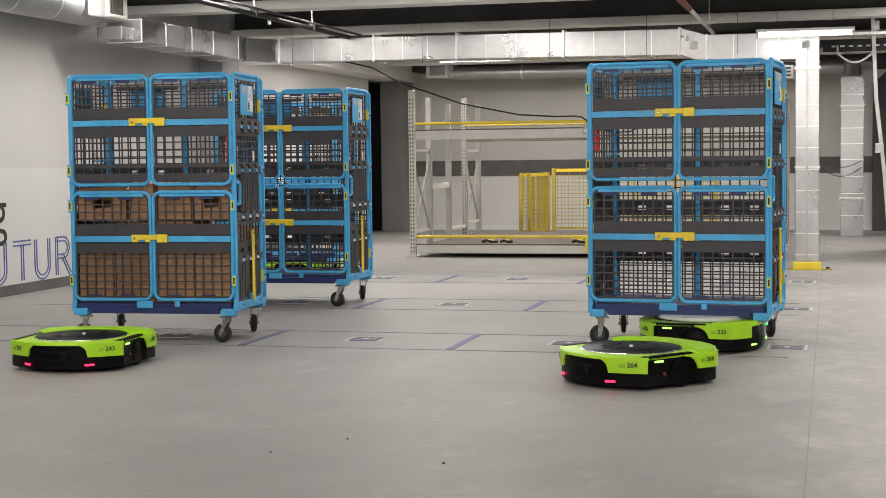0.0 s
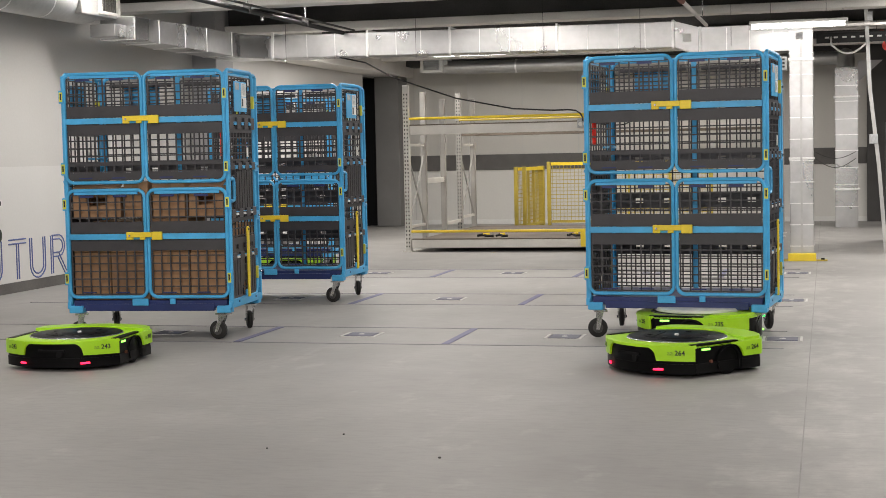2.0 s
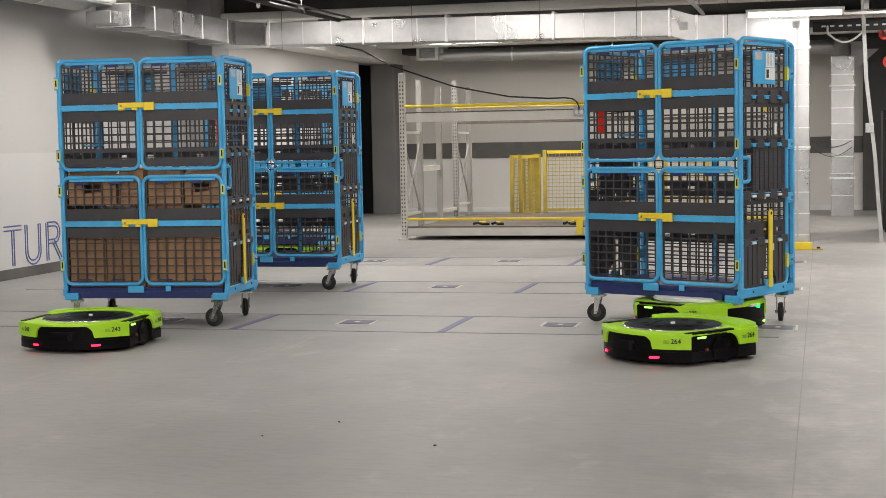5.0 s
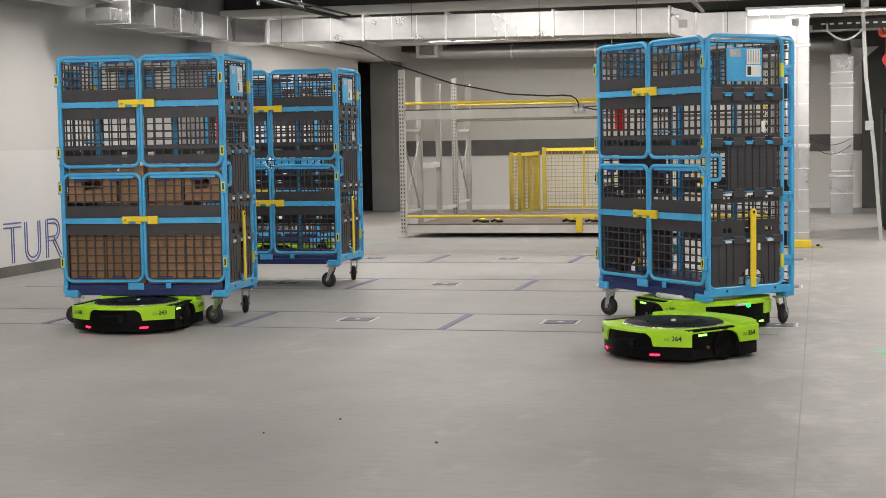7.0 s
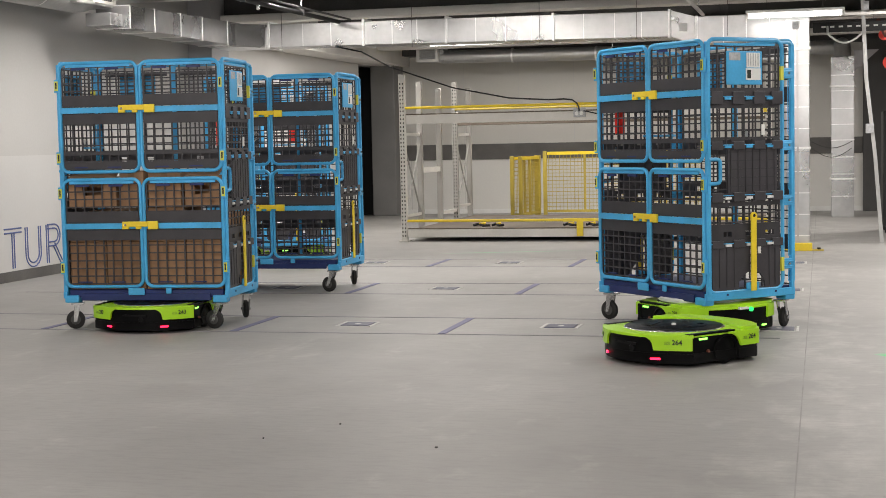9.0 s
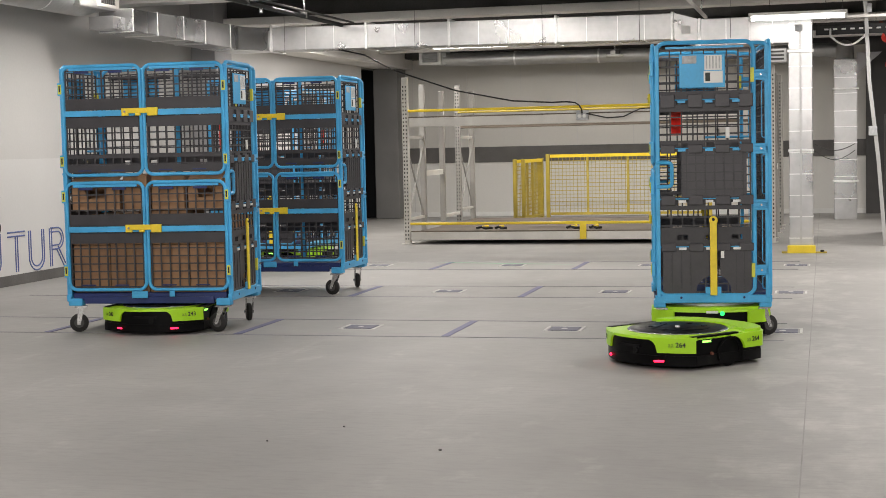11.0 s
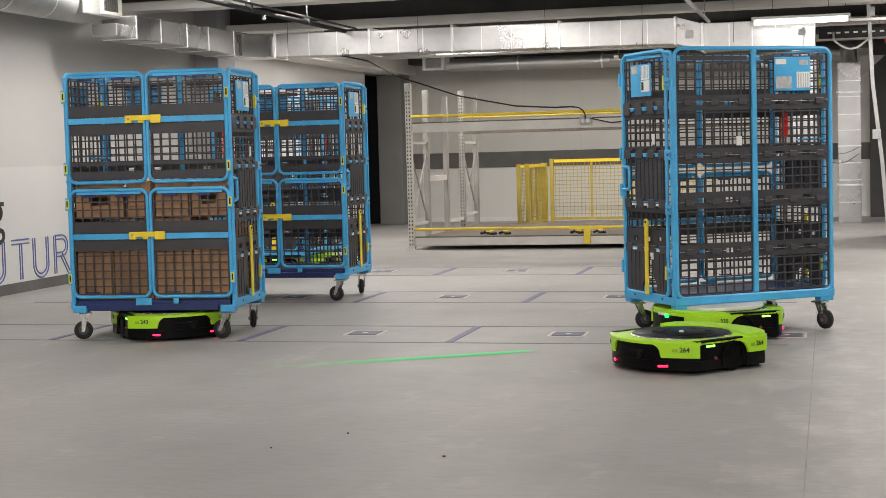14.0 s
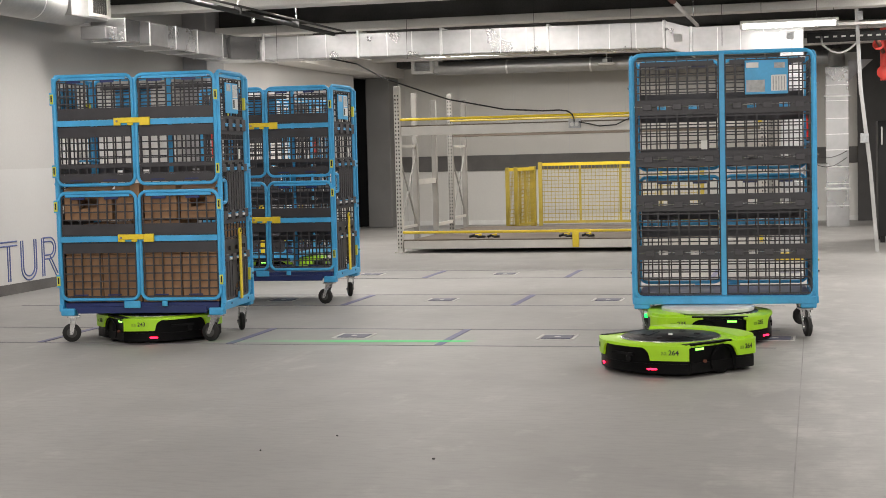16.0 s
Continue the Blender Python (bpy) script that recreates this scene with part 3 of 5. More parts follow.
part("housing", Geo().box(-0.06, 0.02, -0.05, 0.05, 0.017, 0.075), M_WHITE, dev, bevel=0.008)
part("bracket", Geo().box(0.02, 0.09, -0.03, 0.03, 0.017, 0.09), M_DARK, dev)
part("rod", Geo().tube([(0.01, 0, 0.07), (0.01, 0, ZC - 2.665)], 0.008, 8), M_STEEL, dev)
dev.matrix_basis = pose(-3.30, 24.36, 2.665)
vent2 = thing("air_vent", "grey air vent below the duct run", "vent")
part("frame", Geo().box(-0.72, -0.4, 17.0, 17.3, 2.1, 2.25), M_ZINC_DULL, vent2, bevel=0.005)
for k in range(3):
    part("slat", Geo().box(-0.69, -0.43, 16.985, 17.0, 2.125 + 0.04 * k, 2.145 + 0.04 * k), M_DARK, vent2)

sd = thing("round_duct", "round spiral duct hung along the wall", "duct")
part("pipe", Geo().tube([(-7.08, 4.0, 2.785), (-7.08, 13.45, 2.785), (-7.06, 13.56, 2.80)], 0.185, 24), M_ZINC_DULL, sd, smooth=True)
for k in range(12):
    part("band", Geo().tube([(-7.08, 4.4 + k * 0.75, 2.785), (-7.08, 4.42 + k * 0.75, 2.785)], 0.188, 24), M_SEAM, sd, smooth=True)
for y in (5.0, 8.0, 11.0):
    part("hanger_rod", Geo().tube([(-7.05, y, 2.85), (-7.05, y, ZC)], 0.003, 6), M_DARK, sd)
df = thing("air_vent", "galvanised diffuser box with a louvred face", "vent")
part("box", Geo().box(-7.22, -6.86, 13.08, 13.9, 2.665, 2.95), M_ZINC_DULL, df, bevel=0.012)
part("access_panel", Geo().box(-7.09, -6.96, 13.07, 13.08, 2.73, 2.84), M_GREY_LABEL, df, bevel=0.004)
part("face_frame", Geo().box(-6.86, -6.845, 13.42, 13.48, 2.69, 2.92).box(-6.86, -6.845, 13.80, 13.86, 2.69, 2.92).box(-6.86, -6.845, 13.48, 13.80, 2.69, 2.72).box(-6.86, -6.845, 13.48, 13.80, 2.89, 2.92), M_RACK, df)
for k in range(7):
    part("slat", Geo().box(-6.86, -6.848, 13.49 + k * 0.045, 13.508 + k * 0.045, 2.72, 2.89), M_DARK, df)

# pipes and trays under the ceiling
pp = thing("sprinkler_pipe", "dark steel sprinkler pipe under the ceiling", "pipe")
part("pipe", Geo().tube([(-5.5, 2.0, 2.70), (-5.5, 17.1, 2.70)], 0.024, 10), M_BLACK, pp, smooth=True)
part("conduit", Geo().tube([(-5.42, 2.0, 2.74), (-5.42, 17.1, 2.74)], 0.012, 8), M_DARK, pp, smooth=True)
for y in (8.0, 11.0, 13.9, 15.6):
    part("clip", Geo().box(-5.535, -5.465, y - 0.02, y + 0.02, 2.68, 2.76), M_DARK, pp)
    part("hanger", Geo().tube([(-5.5, y, 2.74), (-5.5, y, ZC)], 0.006, 6), M_STEEL, pp)
part("sprinkler_head", Geo().wheel((-5.5, 14.3, 2.655), (0, 0, 1), 0.02, 0.05, 10), M_STEEL, pp)
p2 = thing("steel_pipe", "grey steel pipe with a rusty red end under the ceiling", "pipe")
part("pipe", Geo().tube([(-1.36, 15.0, 2.71), (-1.36, 18.1, 2.71)], 0.022, 10), M_BEAM, p2, smooth=True)
part("rusty_end", Geo().tube([(-1.36, 13.2, 2.71), (-1.36, 15.0, 2.71)], 0.032, 10), M_RUST, p2, smooth=True)
part("hanger", Geo().tube([(-1.36, 17.5, 2.71), (-1.36, 17.5, ZC)], 0.006, 6), M_STEEL, p2)

# corner beyond the upright duct
tray = thing("cable_tray", "dark perforated cable tray under the ceiling", "cable tray")
part("tray", Geo().box(-0.1, 3.5, 18.6, 18.9, 2.50, 2.56), M_DARK, tray)
part("side_rail", Geo().box(-0.1, 3.5, 18.58, 18.6, 2.48, 2.60), M_BLACK, tray)
for k in range(16):
    part("slot", Geo().box(0.0 + k * 0.1, 0.05 + k * 0.1, 18.575, 18.58, 2.535, 2.555), M_BEAM, tray)
for x in (0.6, 2.4):
    part("hanger_rod", Geo().tube([(x, 18.75, 2.55), (x, 18.75, ZC)], 0.003, 6), M_DARK, tray)
tr2 = thing("cable_tray", "pale grey conduit rail under the ceiling", "cable tray")
part("rail", Geo().box(-0.12, 3.5, 17.6, 17.66, 2.60, 2.63), M_BEAM, tr2)
for x in (0.2, 2.4):
    part("hanger_rod", Geo().tube([(x, 17.63, 2.62), (x, 17.63, ZC)], 0.003, 6), M_DARK, tr2)
wc = thing("white_cable", "white cable hanging in a loop from the tray", "cable")
part("loop", Geo().tube([(0.07 + 0.42 * k / 12, 18.4, 2.47 - 0.13 * math.sin(math.pi * min(1, k / 12 * 0.95 + 0.05))) for k in range(13)], 0.012, 8), M_CABLE_W, wc, smooth=True)
for x in (0.07, 0.49):
    part("tail", Geo().tube([(x, 18.4, 2.455), (x, 18.5, 2.52), (x, 18.62, 2.56)], 0.012, 8), M_CABLE_W, wc, smooth=True)
pl_ = thing("steel_post", "leaning grey steel strut post", "post")
part("strut", Geo().tube([(0.455, 18.0, 2.9), (0.50, 18.0, 1.9), (0.60, 18.0, 1.0), (0.675, 18.0, 0.0)], 0.03, 4), M_ZINC_DULL, pl_)
part("switch_box", Geo().box(0.49, 0.585, 17.93, 17.99, 1.27, 1.38), M_GREY_LABEL, pl_, bevel=0.005)
part("junction_box", Geo().box(0.47, 0.53, 17.95, 18.05, 2.68, 2.78), M_GREY_LABEL, pl_)
blk = thing("equipment_cabinet", "tall black steel cabinet beside the dark wall", "cabinet")
part("body", Geo().box(0.755, 1.6, 19.75, 20.5, 0.08, 1.55), M_BLACK, blk, bevel=0.01)
part("foot", Geo().box(0.78, 0.84, 19.8, 19.86, 0, 0.08), M_BLACK, blk)
part("foot", Geo().box(1.5, 1.56, 19.8, 19.86, 0, 0.08), M_BLACK, blk)
part("foot", Geo().box(0.78, 0.84, 20.4, 20.46, 0, 0.08), M_BLACK, blk)
part("foot", Geo().box(1.5, 1.56, 20.4, 20.46, 0, 0.08), M_BLACK, blk)
part("handle", Geo().tube(bent([(0.80, 19.75, 1.46), (0.80, 19.68, 1.46), (0.80, 19.68, 1.25), (0.80, 19.75, 1.25)], 0.03), 0.01, 8), M_WHITE, blk)
rp = thing("red_pipe", "red fire pipe with valves in the dark corner", "pipe")
part("riser", Geo().tube([(0.98, 23.4, 2.2), (0.98, 23.4, ZC)], 0.05, 12), M_RED_PL, rp, smooth=True)
part("valve", Geo().wheel((0.98, 23.33, 2.32), (0, 1, 0), 0.10, 0.04, 16), M_RED_PL, rp, smooth=True)
part("branch", Geo().tube([(0.98, 23.4, 2.62), (0.70, 20.0, 2.70)], 0.03, 10), M_RUST, rp, smooth=True)
part("valve", Geo().wheel((0.86, 22.2, 2.66), (0, 1, 0), 0.08, 0.05, 16), M_RED_PL, rp, smooth=True)
gb = thing("gusset_bracket", "grey sheet bracket below the round duct", "bracket")
part("plate", Geo().add([(0.48, 23.9, 2.55), (0.85, 23.9, 2.55), (0.48, 23.9, 2.22), (0.48, 23.93, 2.55), (0.85, 23.93, 2.55), (0.48, 23.93, 2.22)],
                        [(0, 1, 2), (5, 4, 3), (0, 3, 4, 1), (1, 4, 5, 2), (2, 5, 3, 0)]), M_COLUMN, gb)
for z0, sag in ((1.16, 0.10), (1.06, 0.14)):
    wcb = thing("slack_cable", "thin grey cable slung between duct and wall", "cable")
    part("cable", Geo().tube([(-0.15 + 0.6 * k / 10, 23.72, z0 - sag * math.sin(math.pi * k / 10)) for k in range(11)], 0.006, 6), M_DARK, wcb)
kerb = thing("floor_guard", "yellow steel floor guard at the duct's foot", "guard")
part("bar", Geo().box(-0.40, -0.10, 16.78, 16.86, 0, 0.085), M_YELLOW, kerb, bevel=0.008)
part("plate", Geo().box(-0.46, -0.40, 16.78, 16.86, 0, 0.02), M_YELLOW_DULL, kerb)
part("plate", Geo().box(-0.10, 0.02, 16.78, 16.9, 0, 0.015), M_YELLOW_DULL, kerb)
part("bolt", Geo().wheel((-0.03, 16.82, 0.02), (0, 0, 1), 0.02, 0.03, 8), M_BLACK, kerb)


# ---------------------------------------------------------------- pallet rack
rack = thing("pallet_rack", "grey steel pallet rack with yellow safety rails", "rack")


def upright(x, y, z1, punched=True):
    h = 0.038 if punched else 0.036
    post = part("upright", Geo().box(x - h, x + h, y, y + 0.07, 0.01, z1), M_RACK if punched and y < 19 else M_RACK_DIM, rack, bevel=0.004)
    part("foot_plate", Geo().box(x - 0.07, x + 0.07, y - 0.03, y + 0.1, 0, 0.012), M_RACK, rack)
    if punched:
        g = Geo()
        for k in range(int((z1 - 0.1) / 0.05)):
            for s in (-0.018, 0.018):
                g.box(x + s - 0.007, x + s + 0.007, y - 0.003, y + 0.001, 0.06 + k * 0.05, 0.082 + k * 0.05)
        tagged(part("punched_holes", g, M_HOLE, post), kind="stuff")
    return post


def brace_frame(x, ya, yb, z1):
    part("strut", Geo().box(x - 0.015, x + 0.015, ya, yb, 0.30, 0.335), M_RACK, rack)
    part("strut", Geo().box(x - 0.015, x + 0.015, ya, yb, 1.36, 1.395), M_RACK, rack)
    for za, zb in ((0.32, 1.25), (1.25, 0.32)):
        part("brace", Geo().tube([(x, ya + 0.03, za), (x, yb, zb)], 0.012, 6), M_RACK_DIM, rack)


for x in (-5.22, -0.62):
    upright(x, 18.55, 2.14)
    upright(x, 19.38, 2.08, False)
    upright(x, 21.38, 2.14)
    upright(x, 22.26, 2.08, False)
    brace_frame(x, 18.6, 19.4, 2.1)
    brace_frame(x, 21.44, 22.28, 2.1)
    upright(x, 20.42, 2.02, False)
    part("spacer", Geo().box(x - 0.02, x + 0.02, 19.43, 20.45, 0.86, 0.93), M_RACK, rack)
    part("spacer", Geo().box(x - 0.02, x + 0.02, 20.45, 21.4, 0.25, 0.29), M_RACK, rack)
# Rear beams take the dark deck colour, which paints in the shade there.
for y, mat in ((18.545, M_RACK), (21.37, M_DECK)):
    part("beam", Geo().box(-5.17, -0.67, y, y + 0.05, 1.505, 1.62), mat, rack, bevel=0.006)
    part("beam", Geo().box(-5.17, -0.67, y, y + 0.05, 0.05, 0.155), mat, rack, bevel=0.006)
part("beam_lip", Geo().box(-5.17, -0.67, 18.55, 18.62, 1.62, 1.636), M_DECK, rack)
part("beam_lip", Geo().box(-5.17, -0.67, 18.55, 18.62, 0.155, 0.17), M_DECK, rack)
part("deck", Geo().box(-5.16, -0.68, 18.6, 22.2, 0.12, 0.15), M_DECK, rack, "worn brown-grey deck boards")
for z in (1.71, 0.265):
    part("safety_rail", Geo().tube([(-5.165, 18.52, z), (-2.96, 18.52, z), (-0.66, 18.52, z)], 0.017, 8), M_YELLOW, rack, "yellow tubular rail", smooth=True)
    for x in (-2.93, -0.66):
        part("rail_post", Geo().box(x - 0.02, x + 0.02, 18.52, 18.55, z - 0.16, z + 0.01), M_YELLOW, rack)
part("safety_rail", Geo().tube([(-5.19, 21.3, 1.74), (-0.66, 21.3, 1.74)], 0.015, 8), M_YELLOW_DULL, rack, smooth=True)
part("rail_bracket", Geo().box(-2.97, -2.89, 18.50, 18.54, 0.06, 0.285), M_YELLOW, rack, bevel=0.004)
part("rail_collar", Geo().box(-3.14, -2.74, 18.495, 18.54, 0.245, 0.285), M_YELLOW, rack, bevel=0.004)
jb = thing("junction_box", "grey cable junction box fixed on the rack beam", "junction box")
part("box", Geo().box(-2.99, -2.84, 18.49, 18.545, 1.545, 1.66), M_GREY_LABEL, jb, bevel=0.005)
for x in (-2.945, -2.885):
    part("plug", Geo().wheel((x, 18.475, 1.59), (0, 1, 0), 0.025, 0.03, 12), M_WHITE, jb)
cable = thing("power_cable", "black power cable drooping to the rack", "cable")
pts = [(-5.7, 17.0, 2.45), (-5.32, 17.2, 2.36), (-5.2, 18.0, 2.21), (-4.48, 18.3, 1.945), (-3.78, 18.4, 1.80), (-3.3, 18.46, 1.768), (-3.1, 18.48, 1.772), (-3.0, 18.48, 1.758), (-2.945, 18.48, 1.72), (-2.92, 18.48, 1.67), (-2.915, 18.48, 1.62)]
part("cable", Geo().tube([Vector(a).lerp(Vector(b), t / 3) for a, b in zip(pts, pts[1:]) for t in range(3)] + [pts[-1]], 0.0095, 8), M_CABLE, cable, smooth=True)
part("tail", Geo().tube([(-2.86, 18.48, 1.62), (-2.6, 18.48, 1.56), (-2.4, 18.48, 1.57), (-2.2, 18.48, 1.66), (-1.8, 18.48, 1.68)], 0.008, 6), M_CABLE, cable, smooth=True)
for x, w in ((-4.45, 0.14), (-4.2, 0.1), (-2.95, 0.1), (-3.25, 0.12)):
    bt = thing("hold_down_strap", "crumpled black and yellow strap on the deck", "strap", "straps on the deck")
    part("band", Geo().tube([(x, 19.2, 0.165), (x + w * 0.4, 19.25, 0.18), (x + w, 19.15, 0.162), (x + w * 1.5, 19.2, 0.165)], 0.018, 6), M_BLACK, bt, smooth=True)
    part("hook", Geo().tube([(x + w * 0.5, 19.22, 0.18), (x + w * 1.1, 19.24, 0.19)], 0.016, 6), M_YELLOW, bt)


# ---------------------------------------------------------------- yellow mesh fence behind the rack
def fence_panel(w, h, label, pitch=0.06):
    root = thing("mesh_fence_panel", label, "fence", "yellow mesh fence panels")
    part("post", Geo().box(-0.03, 0.03, -0.025, 0.025, 0, h), M_YELLOW_DULL, root, bevel=0.004)
    part("post", Geo().box(w - 0.03, w + 0.03, -0.025, 0.025, 0, h), M_YELLOW_DULL, root, bevel=0.004)
    part("top_rail", Geo().box(0.04, w - 0.04, -0.015, 0.015, h - 0.06, h - 0.01), M_YELLOW, root)
    part("bottom_rail", Geo().box(0.04, w - 0.04, -0.015, 0.015, 0.1, 0.14), M_YELLOW_DULL, root)
    n = max(1, round(w / 0.62))
    for k in range(1, n):
        part("stile", Geo().box(w * k / n - 0.018, w * k / n + 0.018, -0.014, 0.014, 0.14, h - 0.06), M_YELLOW_DULL, root)
    g = Geo()
    for k in range(1, int(w / pitch)):
        g.box(k * pitch - 0.003, k * pitch + 0.003, -0.003, 0.003, 0.13, h - 0.05)
    for k in range(1, int((h - 0.15) / 0.06)):
        g.box(0.03, w - 0.03, 0.003, 0.008, 0.13 + k * 0.06, 0.139 + k * 0.06)
    part("wire_mesh", g, M_YELLOW_DULL, root)
    return root


fence_panel(1.16, 1.03, "yellow welded mesh fence panel seen edge-on", 0.06).matrix_basis = pose(-4.61, 22.55, 0, 0, 0, 82)
fence_panel(1.0, 1.03, "yellow welded mesh fence panel leaning behind another", 0.06).matrix_basis = pose(-4.51, 22.7, 0, 0, 0, 84)
fence_panel(2.6, 1.09, "long yellow welded mesh fence panel").matrix_basis = pose(-4.36, 24.0, 0)


# ---------------------------------------------------------------- roll cages
W, D = 0.6, 0.367     # half width, half depth
CELL_U, CELL_V = 0.068, 0.0545     # pitch of the lattice across and upwards


def grid(u0, u1, v0, v1, put, solid=(), gaps=()):
    """A lattice between u0..u1 and v0..v1 with solid bands; put(u0, u1, v0, v1, d) adds one bar."""
    g = Geo()
    nu, nv = max(2, round((u1 - u0) / CELL_U)), max(2, round((v1 - v0) / CELL_V))
    for i in range(nu + 1):
        u = u0 + (u1 - u0) * i / nu
        put(g, u - 0.0046, u + 0.0046, v0, v1, 0.0042)
    for j in range(nv + 1):
        v = v0 + (v1 - v0) * j / nv
        if not any(a < v < b for a, b in solid):
            put(g, u0, u1, v - 0.0043, v + 0.0043, 0.0052)
    for a, b in solid:
        slots = [(u0 + (u1 - u0) * s - 0.034, u0 + (u1 - u0) * s + 0.034) for s in gaps]
        m = (a + b) / 2
        h = 0.016
        if slots:
            put(g, u0, u1, a, m - h, 0.008)
            put(g, u0, u1, m + h, b, 0.008)
            edge = u0
            for s, e in slots:
                put(g, edge, s, m - h, m + h, 0.008)
                edge = e
            put(g, edge, u1, m - h, m + h, 0.008)
        else:
            put(g, u0, u1, a, b, 0.008)
    return g


def on_y(y):
    return lambda g, a, b, c, e, d: g.box(a, b, y - d, y + d, c, e)


def on_x(x):
    return lambda g, a, b, c, e, d: g.box(x - d, x + d, a, b, c, e)


def castor(x, y, turn, root, trail=0.045):
    a = radians(turn)
    fwd = Vector((math.cos(a), math.sin(a), 0))
    side = Vector((-math.sin(a), math.cos(a), 0))
    c = Vector((x, y, 0.0445)) + fwd * trail
    g = Geo()
    m = Matrix.Translation((x, y, 0)) @ Matrix.Rotation(a, 4, "Z")
    g.box(-0.045, 0.045, -0.04, 0.04, 0.155, 0.166, m)
    for s in (-1, 1):
        o = side * (0.026 * s)
        pts = [Vector((x, y, 0.155)) + o - fwd * 0.02, Vector((x, y, 0.155)) + o + fwd * 0.024, c + o + fwd * 0.014 - Vector((0, 0, 0.012)), c + o - fwd * 0.01 - Vector((0, 0, 0.012))]
        thick = side * 0.004
        g.add([p - thick for p in pts] + [p + thick for p in pts], [(3, 2, 1, 0), (4, 5, 6, 7), (0, 1, 5, 4), (1, 2, 6, 5), (2, 3, 7, 6), (3, 0, 4, 7)])
    g.wheel(c, side, 0.012, 0.072, 8)
    fork = part("castor", g, M_STEEL, root, "zinc-plated castor fork")
    part("wheel", Geo().wheel(c, side, 0.066, 0.034, 24, 0.14), M_RUBBER, fork, "black rubber wheel", smooth=True)
    part("hub", Geo().wheel(c, side, 0.038, 0.04, 16), M_DARK, fork)


def door(x0, x1, z0, z1, zbar, root, upper):
    y = -D
    d = part("door", Geo().tube([(u, y, v) for u, v in rounded(x0, x1, z0, z1, 0.055)], 0.0125, 8, True), M_BLUE, root, "blue tubular door frame", smooth=True)
    part("cross_bar", Geo().box(x0 + 0.01, x1 - 0.01, y - 0.012, y + 0.012, zbar - 0.02, zbar + 0.02), M_BLUE, d)
    part("top_strip", Geo().box(x0 + 0.05, x1 - 0.05, y - 0.004, y + 0.006, z1 - 0.03, z1 - 0.012), M_BLUE, d)
    h = z1 - z0
    bands = [(zbar + 0.03, zbar + 0.105), (zbar - 0.10, zbar - 0.025)]
    if upper:
        bands += [(z0 + 0.02, z0 + 0.07), (z0 + 0.118, z0 + 0.145)]
    part("mesh", grid(x0 + 0.02, x1 - 0.02, z0 + 0.02, z1 - 0.03, on_y(y + 0.008), bands), M_MESH, d, "dark grey plastic lattice")
    for s, (za, zb) in itertools.product((0.25, 0.68), ((z0 + 0.028, z0 + 0.036), (z1 - 0.05, z1 - 0.034))):
        u = x0 + (x1 - x0) * s
        part("clip", Geo().box(u - 0.05, u + 0.05, y - 0.002, y + 0.01, za, zb), M_NAVY, d)
    return d


